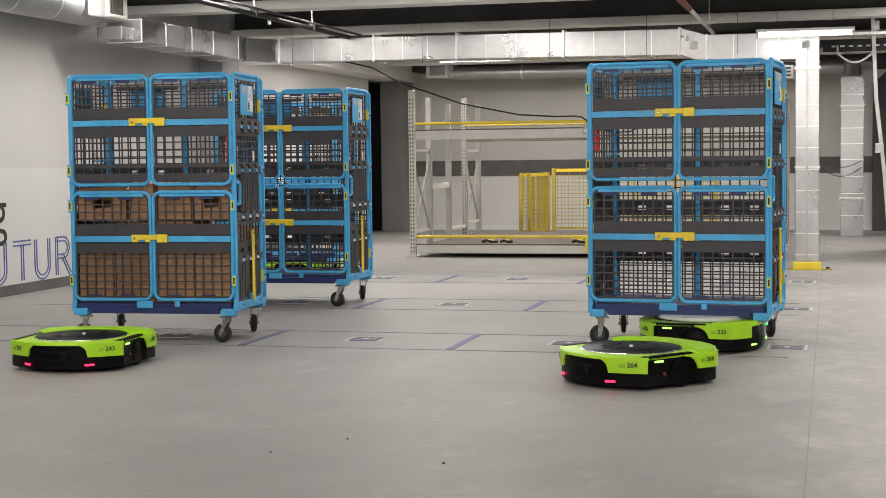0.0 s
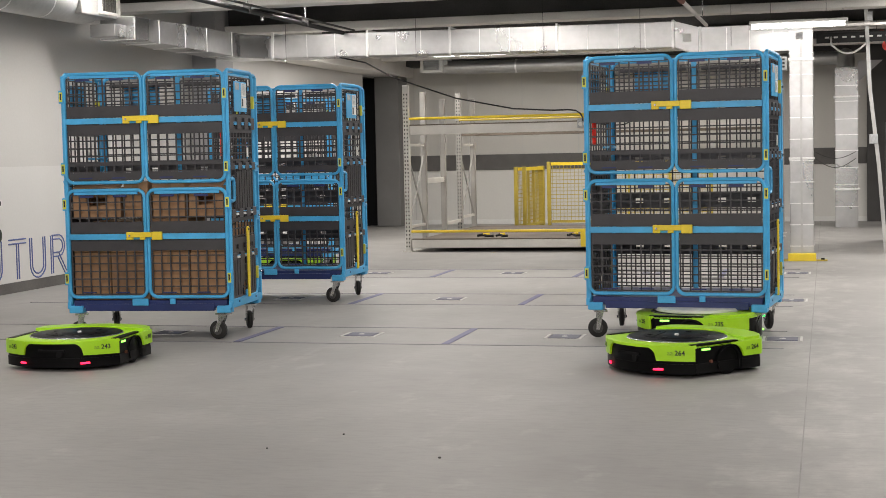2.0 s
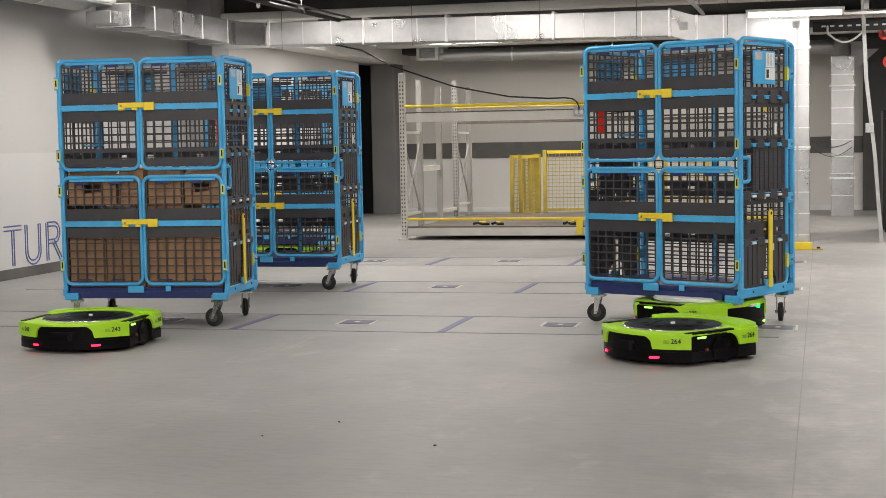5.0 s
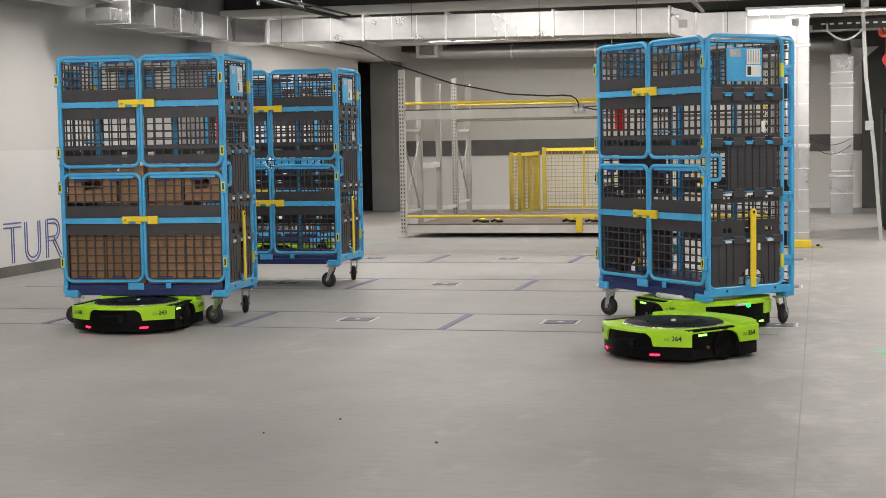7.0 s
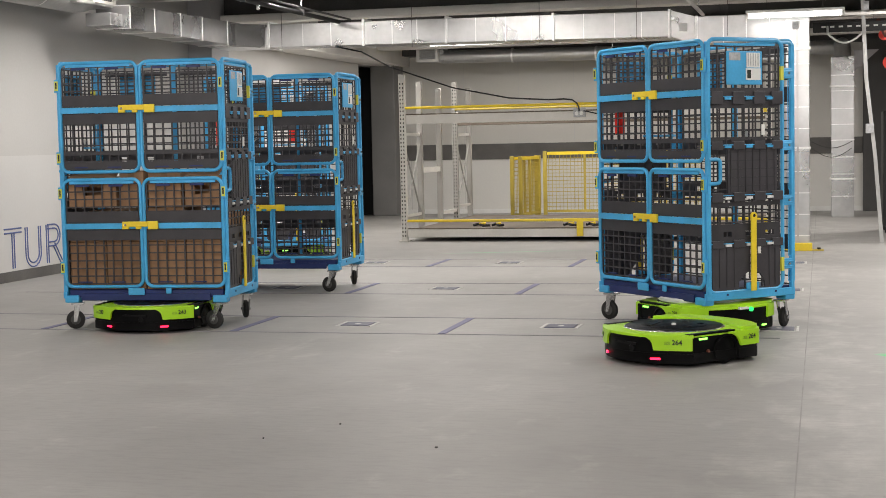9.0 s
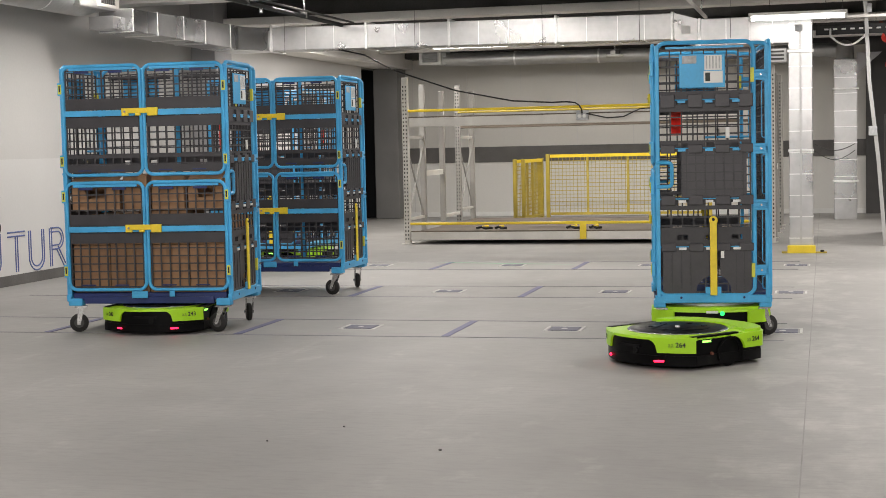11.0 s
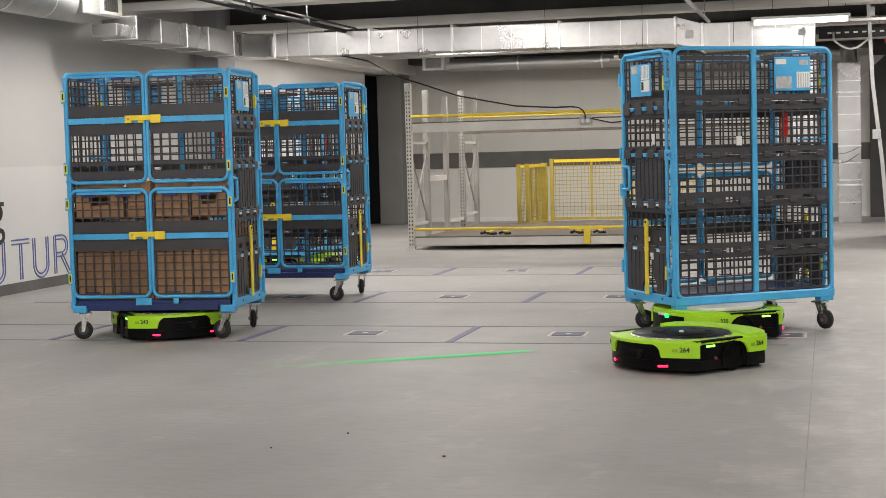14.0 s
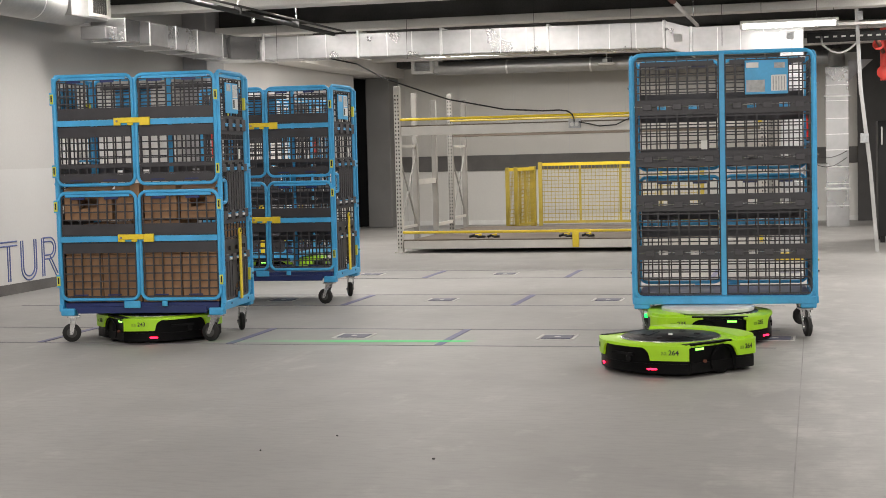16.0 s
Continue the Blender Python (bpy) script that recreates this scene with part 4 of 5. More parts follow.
def roll_cage():
    root = thing("roll_cage", "blue steel roll cage with grey plastic lattice walls", "roll cage", "roll cages in the hall")
    # chassis
    part("deck", Geo().box(-W + 0.03, W - 0.03, -D + 0.01, D - 0.01, 0.205, 0.262), M_NAVY, root, "navy plastic deck", bevel=0.006)
    part("front_edge", Geo().box(-W + 0.12, W - 0.12, -D - 0.004, -D + 0.03, 0.185, 0.235), M_NAVY, root, bevel=0.004)
    part("back_rail", Geo().box(-W, W, D - 0.02, D + 0.012, 0.20, 0.248), M_BLUE, root, bevel=0.005)
    for s in (-1, 1):
        part("end_rail", Geo().box(s * W - 0.016, s * W + 0.012, -D, D, 0.20, 0.25), M_BLUE, root, bevel=0.005)
        part("rail_bolt", Geo().wheel((s * (W + 0.013), -0.2, 0.235), (1, 0, 0), 0.008, 0.006, 8), M_NAVY, root)
        part("rail_bolt", Geo().wheel((s * (W + 0.013), 0.2, 0.235), (1, 0, 0), 0.008, 0.006, 8), M_NAVY, root)
    for sx, sy in itertools.product((-1, 1), (-1, 1)):
        cx, cy = sx * (W - 0.05), sy * (D - 0.03)
        part("corner_bracket", Geo().box(cx - 0.052, cx + 0.052, cy - 0.04, cy + 0.038, 0.17, 0.222), M_BLUE, root, bevel=0.008)
    castor(-W + 0.07, -D + 0.05, 200, root, 0.018)
    castor(W - 0.07, -D + 0.05, 168, root)
    castor(-W + 0.07, D - 0.05, 105, root)
    castor(W - 0.07, D - 0.05, 118, root)
    # corner posts
    for sx in (-1, 1):
        part("corner_post", Geo().box(sx * W - 0.016, sx * W + 0.016, -D + 0.012, -D + 0.038, 0.23, 1.86), M_BLUE, root, bevel=0.004)
        part("corner_post", Geo().box(sx * W - 0.014, sx * W + 0.014, D - 0.03, D - 0.006, 0.23, 1.85), M_BLUE, root, bevel=0.004)
    # doors
    for x0, x1 in ((-0.588, -0.012), (0.012, 0.588)):
        door(x0, x1, 1.10, 1.868, 1.535, root, True)
        door(x0, x1, 0.285, 1.045, 0.715, root, False)
    for z in (1.535, 0.715):
        latch = part("latch", Geo().box(-0.145, 0.045, -D - 0.032, -D - 0.014, z - 0.005, z + 0.032).box(0.045, 0.12, -D - 0.032, -D - 0.014, z - 0.024, z + 0.034)
                     .box(-0.145, -0.095, -D - 0.032, -D - 0.014, z - 0.022, z - 0.005).box(-0.045, -0.005, -D - 0.032, -D - 0.014, z - 0.022, z - 0.005), M_YELLOW, root, "yellow sliding door latch", bevel=0.004)
        part("latch_pin", Geo().wheel((-0.12, -D - 0.034, z + 0.008), (0, 1, 0), 0.008, 0.006, 8), M_STEEL, latch)
    part("latch_tongue", Geo().box(-0.12, 0.0, -D - 0.02, -D - 0.008, 0.225, 0.275), M_BLUE, root, bevel=0.004)
    part("latch_tongue", Geo().box(0.16, 0.2, -D - 0.02, -D - 0.008, 0.235, 0.275), M_BLUE, root, bevel=0.004)
    for sx, z in itertools.product((-1, 1), (1.71, 1.20, 0.95, 0.42)):
        hinge = part("hinge", Geo().box(sx * 0.602 - 0.018, sx * 0.602 + 0.018, -D - 0.02, -D + 0.002, z - 0.045, z + 0.045), M_BLUE, root, bevel=0.003)
        part("sticker", Geo().box(sx * 0.602 - 0.012, sx * 0.602 + 0.012, -D - 0.024, -D - 0.02, z - 0.034, z + 0.034), M_STICKER, hinge, "yellow warning sticker")
        part("arrow", Geo().box(sx * 0.602 - 0.005, sx * 0.602 + 0.005, -D - 0.026, -D - 0.024, z - 0.02, z + 0.024), M_BLACK, hinge)
    # ends
    for s in (-1, 1):
        x = s * W
        part("end_frame", Geo().tube([(x, u, v) for u, v in rounded(-D + 0.02, D - 0.097, 0.25, 1.875, 0.06)], 0.0135, 8, True), M_BLUE, root, "blue tubular end frame", smooth=True)
        part("outer_tube", Geo().tube(bent([(x, D - 0.012, 0.25), (x, D - 0.012, 1.862), (x, D - 0.12, 1.862)], 0.05), 0.0125, 8), M_BLUE, root, smooth=True)
        part("frame_strip", Geo().box(x - 0.004, x + 0.004, -D + 0.08, D - 0.16, 1.836, 1.85), M_BLUE, root)
        mesh = part("end_lattice", grid(-D + 0.035, D - 0.122, 0.27, 1.83, on_x(x - s * 0.006), [(1.435, 1.56), (1.19, 1.25), (0.803, 0.887), (0.56, 0.69)], (0.25, 0.55, 0.85)), M_MESH, root, "dark grey plastic lattice wall")
        part("filled_panel", Geo().box(x - 0.012, x + 0.004, -0.185, 0.222, 0.887, 1.19), M_PANELGREY, mesh)
        for poly in ([(-0.315, 0.262), (-0.105, 0.262), (-0.095, 0.32), (-0.05, 0.36), (-0.015, 0.375), (-0.015, 0.562), (-0.315, 0.562)],
                     [(0.085, 0.562), (0.05, 0.545), (0.05, 0.375), (0.08, 0.36), (0.115, 0.31), (0.12, 0.262), (0.245, 0.262), (0.245, 0.562)]):
            lower = part("filled_panel", Geo().prism(poly, -0.008, 0.008), M_PANELGREY, mesh)
            lower.matrix_basis = pose(x - 0.004, 0, 0) @ pose(0, 0, 0, 90, 0, 90)
        g = Geo()
        for k in range(7):
            u = -0.16 + k * 0.06
            g.box(x + s * 0.003, x + s * 0.008, u - 0.004, u + 0.004, 0.895, 1.185)
        for k in range(5):
            g.box(x + s * 0.003, x + s * 0.007, -0.18, 0.217, 0.93 + k * 0.055, 0.937 + k * 0.055)
        part("relief", g, M_MESH, mesh)
        for u in (-0.26, -0.2, -0.14, 0.15, 0.2):
            part("panel_rib", Geo().box(x + s * 0.003, x + s * 0.008, u, u + 0.006, 0.28, 0.54), M_MESH, mesh)
        for z in (1.51, 1.2, 0.875, 0.565):
            part("tie_rod", Geo().tube(bent([(x + s * 0.012, -D + 0.02, z), (x + s * 0.012, D - 0.1, z), (x + s * 0.012, D - 0.1, z - 0.05)], 0.015), 0.0034, 6), M_BLUE, mesh, smooth=True)
        # moulded tabs that clasp the rods, pale clips in the slots between them
        for z, tall in ((1.51, 0.05), (1.2, 0.032), (0.87, 0.036), (0.565, 0.03)):
            for u in (-0.276, -0.101, 0.071, 0.217):
                part("rod_tab", Geo().box(x - 0.004, x + 0.017, u - 0.046, u + 0.046, z - tall, z + tall * 0.7) if s > 0 else Geo().box(x - 0.017, x + 0.004, u - 0.046, u + 0.046, z - tall, z + tall * 0.7), M_PANELGREY, mesh, bevel=0.004)
            for u in (-0.188, -0.015, 0.158):
                part("rod_clip", Geo().box(x + s * 0.012 - 0.005, x + s * 0.012 + 0.005, u - 0.024, u + 0.024, z - 0.02, z - 0.004), M_BLUE if z in (1.51, 1.2) else M_CABLE_W, mesh)
        # wire loops between the end frame and the back tube
        for za, zb in ((1.62, 1.26), (1.15, 0.90), (0.80, 0.46), (0.37, 0.29)):
            part("wire_loop", Geo().tube(bent([(x, D - 0.02, za), (x, D - 0.048, za), (x, D - 0.048, zb), (x, D - 0.02, zb)], 0.012), 0.003, 6), M_BLUE, root)
        for z in (1.66, 1.19, 0.83, 0.41):
            bridge = part("tube_bridge", Geo().box(x - 0.012, x + 0.014, D - 0.108, D - 0.005, z - 0.034, z + 0.034).box(x - 0.017, x + 0.019, D - 0.098, D - 0.015, z + 0.012, z + 0.02).box(x - 0.017, x + 0.019, D - 0.098, D - 0.015, z - 0.02, z - 0.012), M_BLUE, root, bevel=0.004)
            part("bridge_bolt", Geo().wheel((x + s * 0.02, D - 0.055, z), (1, 0, 0), 0.008, 0.012, 8), M_STEEL, bridge)
            if z in (1.66, 0.41):
                part("sticker", Geo().box(x - 0.014, x + 0.017, D - 0.118, D - 0.096, z - 0.045, z + 0.045), M_STICKER, bridge)
        part("handle", Geo().tube(bent([(x + s * 0.012, -D + 0.02, 1.11), (x + s * 0.012, -D + 0.115, 1.11), (x + s * 0.012, -D + 0.115, 0.955), (x + s * 0.012, -D + 0.02, 0.955)], 0.03), 0.0125, 8), M_BLUE, root, smooth=True)
        card = part("placard", Geo().box(x + s * 0.009, x + s * 0.017, -0.2, 0.09, 1.585, 1.80), M_BLUE, root, "blue placard with printed stickers", bevel=0.004)
        f = x + s * 0.018
        part("sticker", Geo().box(f - 0.002, f + 0.002, -0.055 - s * 0.08 - 0.045, -0.055 - s * 0.08 + 0.045, 1.74, 1.79), M_GREY_LABEL, card)
        part("sticker", Geo().box(f - 0.002, f + 0.002, -0.055 + s * 0.07 - 0.055, -0.055 + s * 0.07 + 0.055, 1.695, 1.79), M_WHITE, card)
        part("sticker", Geo().box(f - 0.002, f + 0.002, -0.055 + s * 0.07 - 0.06, -0.055 + s * 0.07 + 0.06, 1.615, 1.69), M_WHITE, card)
        part("barcode", Geo().box(f - 0.003, f + 0.003, -0.055 + s * 0.07 - 0.05, -0.055 + s * 0.07 - 0.02, 1.625, 1.68), M_PRINT, card)
        g = Geo()
        for k in range(5):
            g.box(f - 0.003, f + 0.003, -0.055 + s * 0.07 - 0.045 + k * 0.02, -0.055 + s * 0.07 - 0.037 + k * 0.02, 1.705, 1.785)
        part("barcode", g, M_GREY_LABEL, card)
        strap = part("strap_lever", Geo().box(x + s * 0.018, x + s * 0.03, -0.015, 0.03, 0.25, 0.74), M_YELLOW, root, "yellow folding lever", bevel=0.005)
        part("lever_head", Geo().wheel((x + s * 0.024, 0.0075, 0.735), (1, 0, 0), 0.028, 0.013, 16), M_YELLOW, strap)
        part("lever_pin", Geo().wheel((x + s * 0.031, 0.0075, 0.74), (1, 0, 0), 0.01, 0.006, 10), M_BLACK, strap)
        part("lever_mount", Geo().box(x + s * 0.01, x + s * 0.02, -0.045, 0.055, 0.262, 0.305), M_BLUE, strap)
        part("white_tab", Geo().box(x + s * 0.006, x + s * 0.014, 0.055, 0.075, 0.49, 0.56), M_WHITE, root)
        part("white_tab", Geo().box(x + s * 0.004, x + s * 0.012, 0.09, 0.115, 1.26, 1.33), M_WHITE, root)
    part("red_tag", Geo().box(-W + 0.008, -W + 0.016, -0.23, -0.15, 1.29, 1.46), M_RED_TAG, root, "red plastic tag")
    # back wall
    part("back_frame", Geo().tube([(u, D, v) for u, v in rounded(-W + 0.01, W - 0.01, 0.245, 1.878, 0.055)], 0.0135, 8, True), M_BLUE, root, "blue tubular back frame", smooth=True)
    part("back_post", Geo().box(-0.018, 0.018, D - 0.01, D + 0.012, 0.26, 1.875), M_BLUE, root, bevel=0.004)
    for a, b in ((-W + 0.03, -0.022), (0.022, W - 0.03)):
        mesh = part("back_lattice", grid(a, b, 0.27, 1.84, on_y(D - 0.008), [(1.475, 1.575), (1.13, 1.23), (0.83, 0.94), (0.50, 0.60)], (0.3, 0.68)), M_MESH, root, "dark grey plastic lattice wall")
        for z in (1.53, 1.18, 0.875, 0.55):
            part("tie_rod", Geo().tube([(a - 0.01, D + 0.006, z), (b + 0.01, D + 0.006, z)], 0.0024, 6), M_STEEL, mesh)
            for u in (0.12, 0.5, 0.86):
                part("rod_tab", Geo().box(a + (b - a) * u - 0.03, a + (b - a) * u + 0.03, D - 0.002, D + 0.012, z - 0.022, z + 0.018), M_PANELGREY, mesh, bevel=0.003)
        part("frame_strip", Geo().box(a + 0.03, b - 0.03, D - 0.006, D + 0.004, 1.80, 1.83), M_MESH, mesh)
    card = part("placard", Geo().box(-0.43, -0.15, D + 0.009, D + 0.016, 1.595, 1.82), M_BLUE, root, "blue placard with printed stickers", bevel=0.004)
    y = D + 0.017
    part("sticker", Geo().box(-0.24, -0.16, y - 0.002, y + 0.002, 1.77, 1.805), M_WHITE, card)
    part("sticker", Geo().box(-0.28, -0.16, y - 0.002, y + 0.002, 1.61, 1.69), M_GREY_LABEL, card)
    part("sticker", Geo().box(-0.41, -0.34, y - 0.002, y + 0.002, 1.765, 1.80), M_GREY_LABEL, card)
    part("sticker", Geo().box(-0.42, -0.32, y - 0.002, y + 0.002, 1.615, 1.72), M_WHITE, card)
    g = Geo()
    for k in range(5):
        g.box(-0.41 + k * 0.018, -0.403 + k * 0.018, y + 0.002, y + 0.003, 1.62, 1.71)
    part("barcode", g, M_GREY_LABEL, card)
    part("white_tab", Geo().box(0.10, 0.14, D + 0.004, D + 0.012, 1.24, 1.30), M_WHITE, root)
    part("inner_brace", Geo().tube([(-W + 0.03, 0.0, 1.27), (-W + 0.03, D - 0.02, 1.27)], 0.008, 6), M_BLUE, root)
    return root


SIZE, LIFT = 0.982, 0.0225
CART_L, CART_B, CART_F = pose(-4.589, 9.896, LIFT, 0, 0, 4.7), pose(-4.581, 12.466, LIFT, 0, 0, 0.66), pose(-5.62, 15.27, LIFT, 0, 0, 0)
cage_turned = roll_cage()
cage_turned.scale = (SIZE, SIZE, SIZE)
tagged(cage_turned, "empty blue roll cage turning on a lime mobile robot")
for m, text in ((CART_L, "blue roll cage loaded with brown cardboard boxes"), (CART_B, "empty blue roll cage with closed doors"), (CART_F, "empty blue roll cage turning on a robot in the back row")):
    cage = tagged(copy_thing(cage_turned, m), text)
    if m is CART_F:
        cage_far = cage
    for ob in list(cage.children):
        if ob.name.startswith("red_ta"):
            if m is CART_B:
                bpy.data.objects.remove(ob)
            else:
                ob.location = (W * 2 - 0.06, -0.11, -0.02) if m is CART_L else (0.0, 0.39, 0.0)


# cardboard boxes in the loaded cage
def carton(x0, x1, y0, y1, z0, z1, hole=False):
    root = thing("cardboard_box", "open brown cardboard box in the roll cage" if hole else "brown cardboard box stacked in the roll cage", "box", "cardboard boxes in the cage")
    j = [random.uniform(-0.004, 0.004) for _ in range(4)]
    x0, x1, y0, y1 = x0 + 0.004 + j[0], x1 - 0.004 + j[1], y0 + 0.004 + abs(j[2]), y1 - 0.004 - abs(j[3])
    cx, cy, hx, hy, h = (x0 + x1) / 2, (y0 + y1) / 2, (x1 - x0) / 2, (y1 - y0) / 2, z1 - z0
    g = Geo()
    t = 0.004
    if hole:
        part("base", Geo().box(-hx, hx, -hy, hy, 0, t), M_CARD, root)
        for a, b, c, e in ((-hx, -hx + t, -hy, hy), (hx - t, hx, -hy, hy), (-hx + t, hx - t, hy - t, hy)):
            part("side_wall", Geo().box(a, b, c, e, t, h), M_CARD, root)
        part("torn_wall", Geo().prism([(-hx + t, t), (hx - t, t), (hx - t, h), (hx * 0.5, h), (hx * 0.42, h * 0.45), (-hx * 0.4, h * 0.40), (-hx * 0.5, h), (-hx + t, h)], 0, t), M_CARD, root, "torn front wall").matrix_basis = pose(0, -hy + t, 0, 90)
        part("flap", Geo().add([(-hx, -hy, h), (hx, -hy, h), (hx * 0.95, -hy * 0.2, h + 0.05), (-hx * 0.95, -hy * 0.2, h + 0.04), (-hx, -hy, h + t), (hx, -hy, h + t), (hx * 0.95, -hy * 0.2, h + 0.05 + t), (-hx * 0.95, -hy * 0.2, h + 0.04 + t)],
                                [(3, 2, 1, 0), (4, 5, 6, 7), (0, 1, 5, 4), (1, 2, 6, 5), (2, 3, 7, 6), (3, 0, 4, 7)]), M_CARD, root)
    else:
        part("carton", g.box(-hx, hx, -hy, hy, 0, h), M_CARD, root, bevel=0.006)
        part("tape", Geo().box(-0.024, 0.024, -hy - 0.001, hy + 0.001, h * 0.75, h + 0.001), M_TAPE, root)
    root.matrix_basis = CART_L @ Matrix.Scale(SIZE, 4) @ pose(cx, cy, z0)
    return root


for row, y0, y1 in ((0, -0.345, 0.0), (1, 0.0, 0.345)):
    xs = (-0.57, -0.29, 0.0, 0.30, 0.57) if row == 0 else (-0.57, -0.2, 0.2, 0.57)
    for k, (a, b) in enumerate(zip(xs, xs[1:])):
        carton(a, b, y0, y1, 0.263, 0.60)
        carton(a, b, y0, y1, 0.602, 0.78 + 0.03 * ((k * 7 + row) % 3))
for a, b, y0, z0, z1, hole in ((-0.56, -0.20, -0.34, 0.845, 1.06, True), (-0.19, 0.0, -0.33, 0.845, 1.10, False), (0.03, 0.28, -0.34, 0.845, 1.09, False), (0.30, 0.56, -0.34, 0.845, 1.06, True)):
    carton(a, b, y0, y0 + 0.33, z0, z1, hole)


# ---------------------------------------------------------------- mobile robots
def outline(k=1.0, waist=0.0):
    """Plan of the robot, x forward: bowed nose, drawn-in sides, slanted tail corners."""
    q = [(0.458, 0.0), (0.454, 0.07), (0.440, 0.13), (0.408, 0.195), (0.357, 0.265), (0.300, 0.326), (0.264, 0.358), (0.245, 0.370)]
    if waist:
        q += [(0.232, 0.374 - waist), (-0.10, 0.374 - waist)]
    q = [(x if x < 0.245 else 0.245 + (x - 0.245) * 0.8, y) for x, y in q]
    q += [(-0.105, 0.374), (-0.25, 0.372), (-0.305, 0.325), (-0.355, 0.24), (-0.388, 0.13), (-0.397, 0.0)]
    return [(x * k, y * k) for x, y in q] + [(x * k, -y * k) for x, y in q[-2:0:-1]]


def wall_piece(a0, a1, z0, z1, out, thick=0.012):
    """A curved plate that follows the outline between two plan angles (degrees); z0 may be a function of the angle."""
    def at(a, k):
        d = Vector((math.cos(radians(a)), math.sin(radians(a)), 0))
        pl = outline()
        for p, q in zip(pl, pl[1:] + pl[:1]):
            p, q = Vector((*p, 0)), Vector((*q, 0))
            e = q - p
            den = d.x * e.y - d.y * e.x
            if abs(den) < 1e-9:
                continue
            s = (p.x * e.y - p.y * e.x) / den
            u = (p.x * d.y - p.y * d.x) / den
            if s > 0 and -1e-6 <= u <= 1 + 1e-6:
                return d * (s + k)
        return d * 0.4
    n = max(3, int(abs(a1 - a0) / 1.5))
    g = Geo()
    inner = [at(a0 + (a1 - a0) * i / n, out - thick) for i in range(n + 1)]
    outer = [at(a0 + (a1 - a0) * i / n, out) for i in range(n + 1)]
    ring = outer + inner[::-1]
    m = len(ring)
    lows = [z0(a0 + (a1 - a0) * i / n) if callable(z0) else z0 for i in range(n + 1)]
    vs = [(p.x, p.y, z) for p, z in zip(ring, lows + lows[::-1])] + [(p.x, p.y, z1) for p in ring]
    fs = []
    for i in range(m):
        fs.append((i, (i + 1) % m, m + (i + 1) % m, m + i))
    for i in range(n):
        fs += [(i + 1, i, m - 1 - i, m - 2 - i), (m + i, m + i + 1, 2 * m - 2 - i, 2 * m - 1 - i)]
    return g.add(vs, fs), at


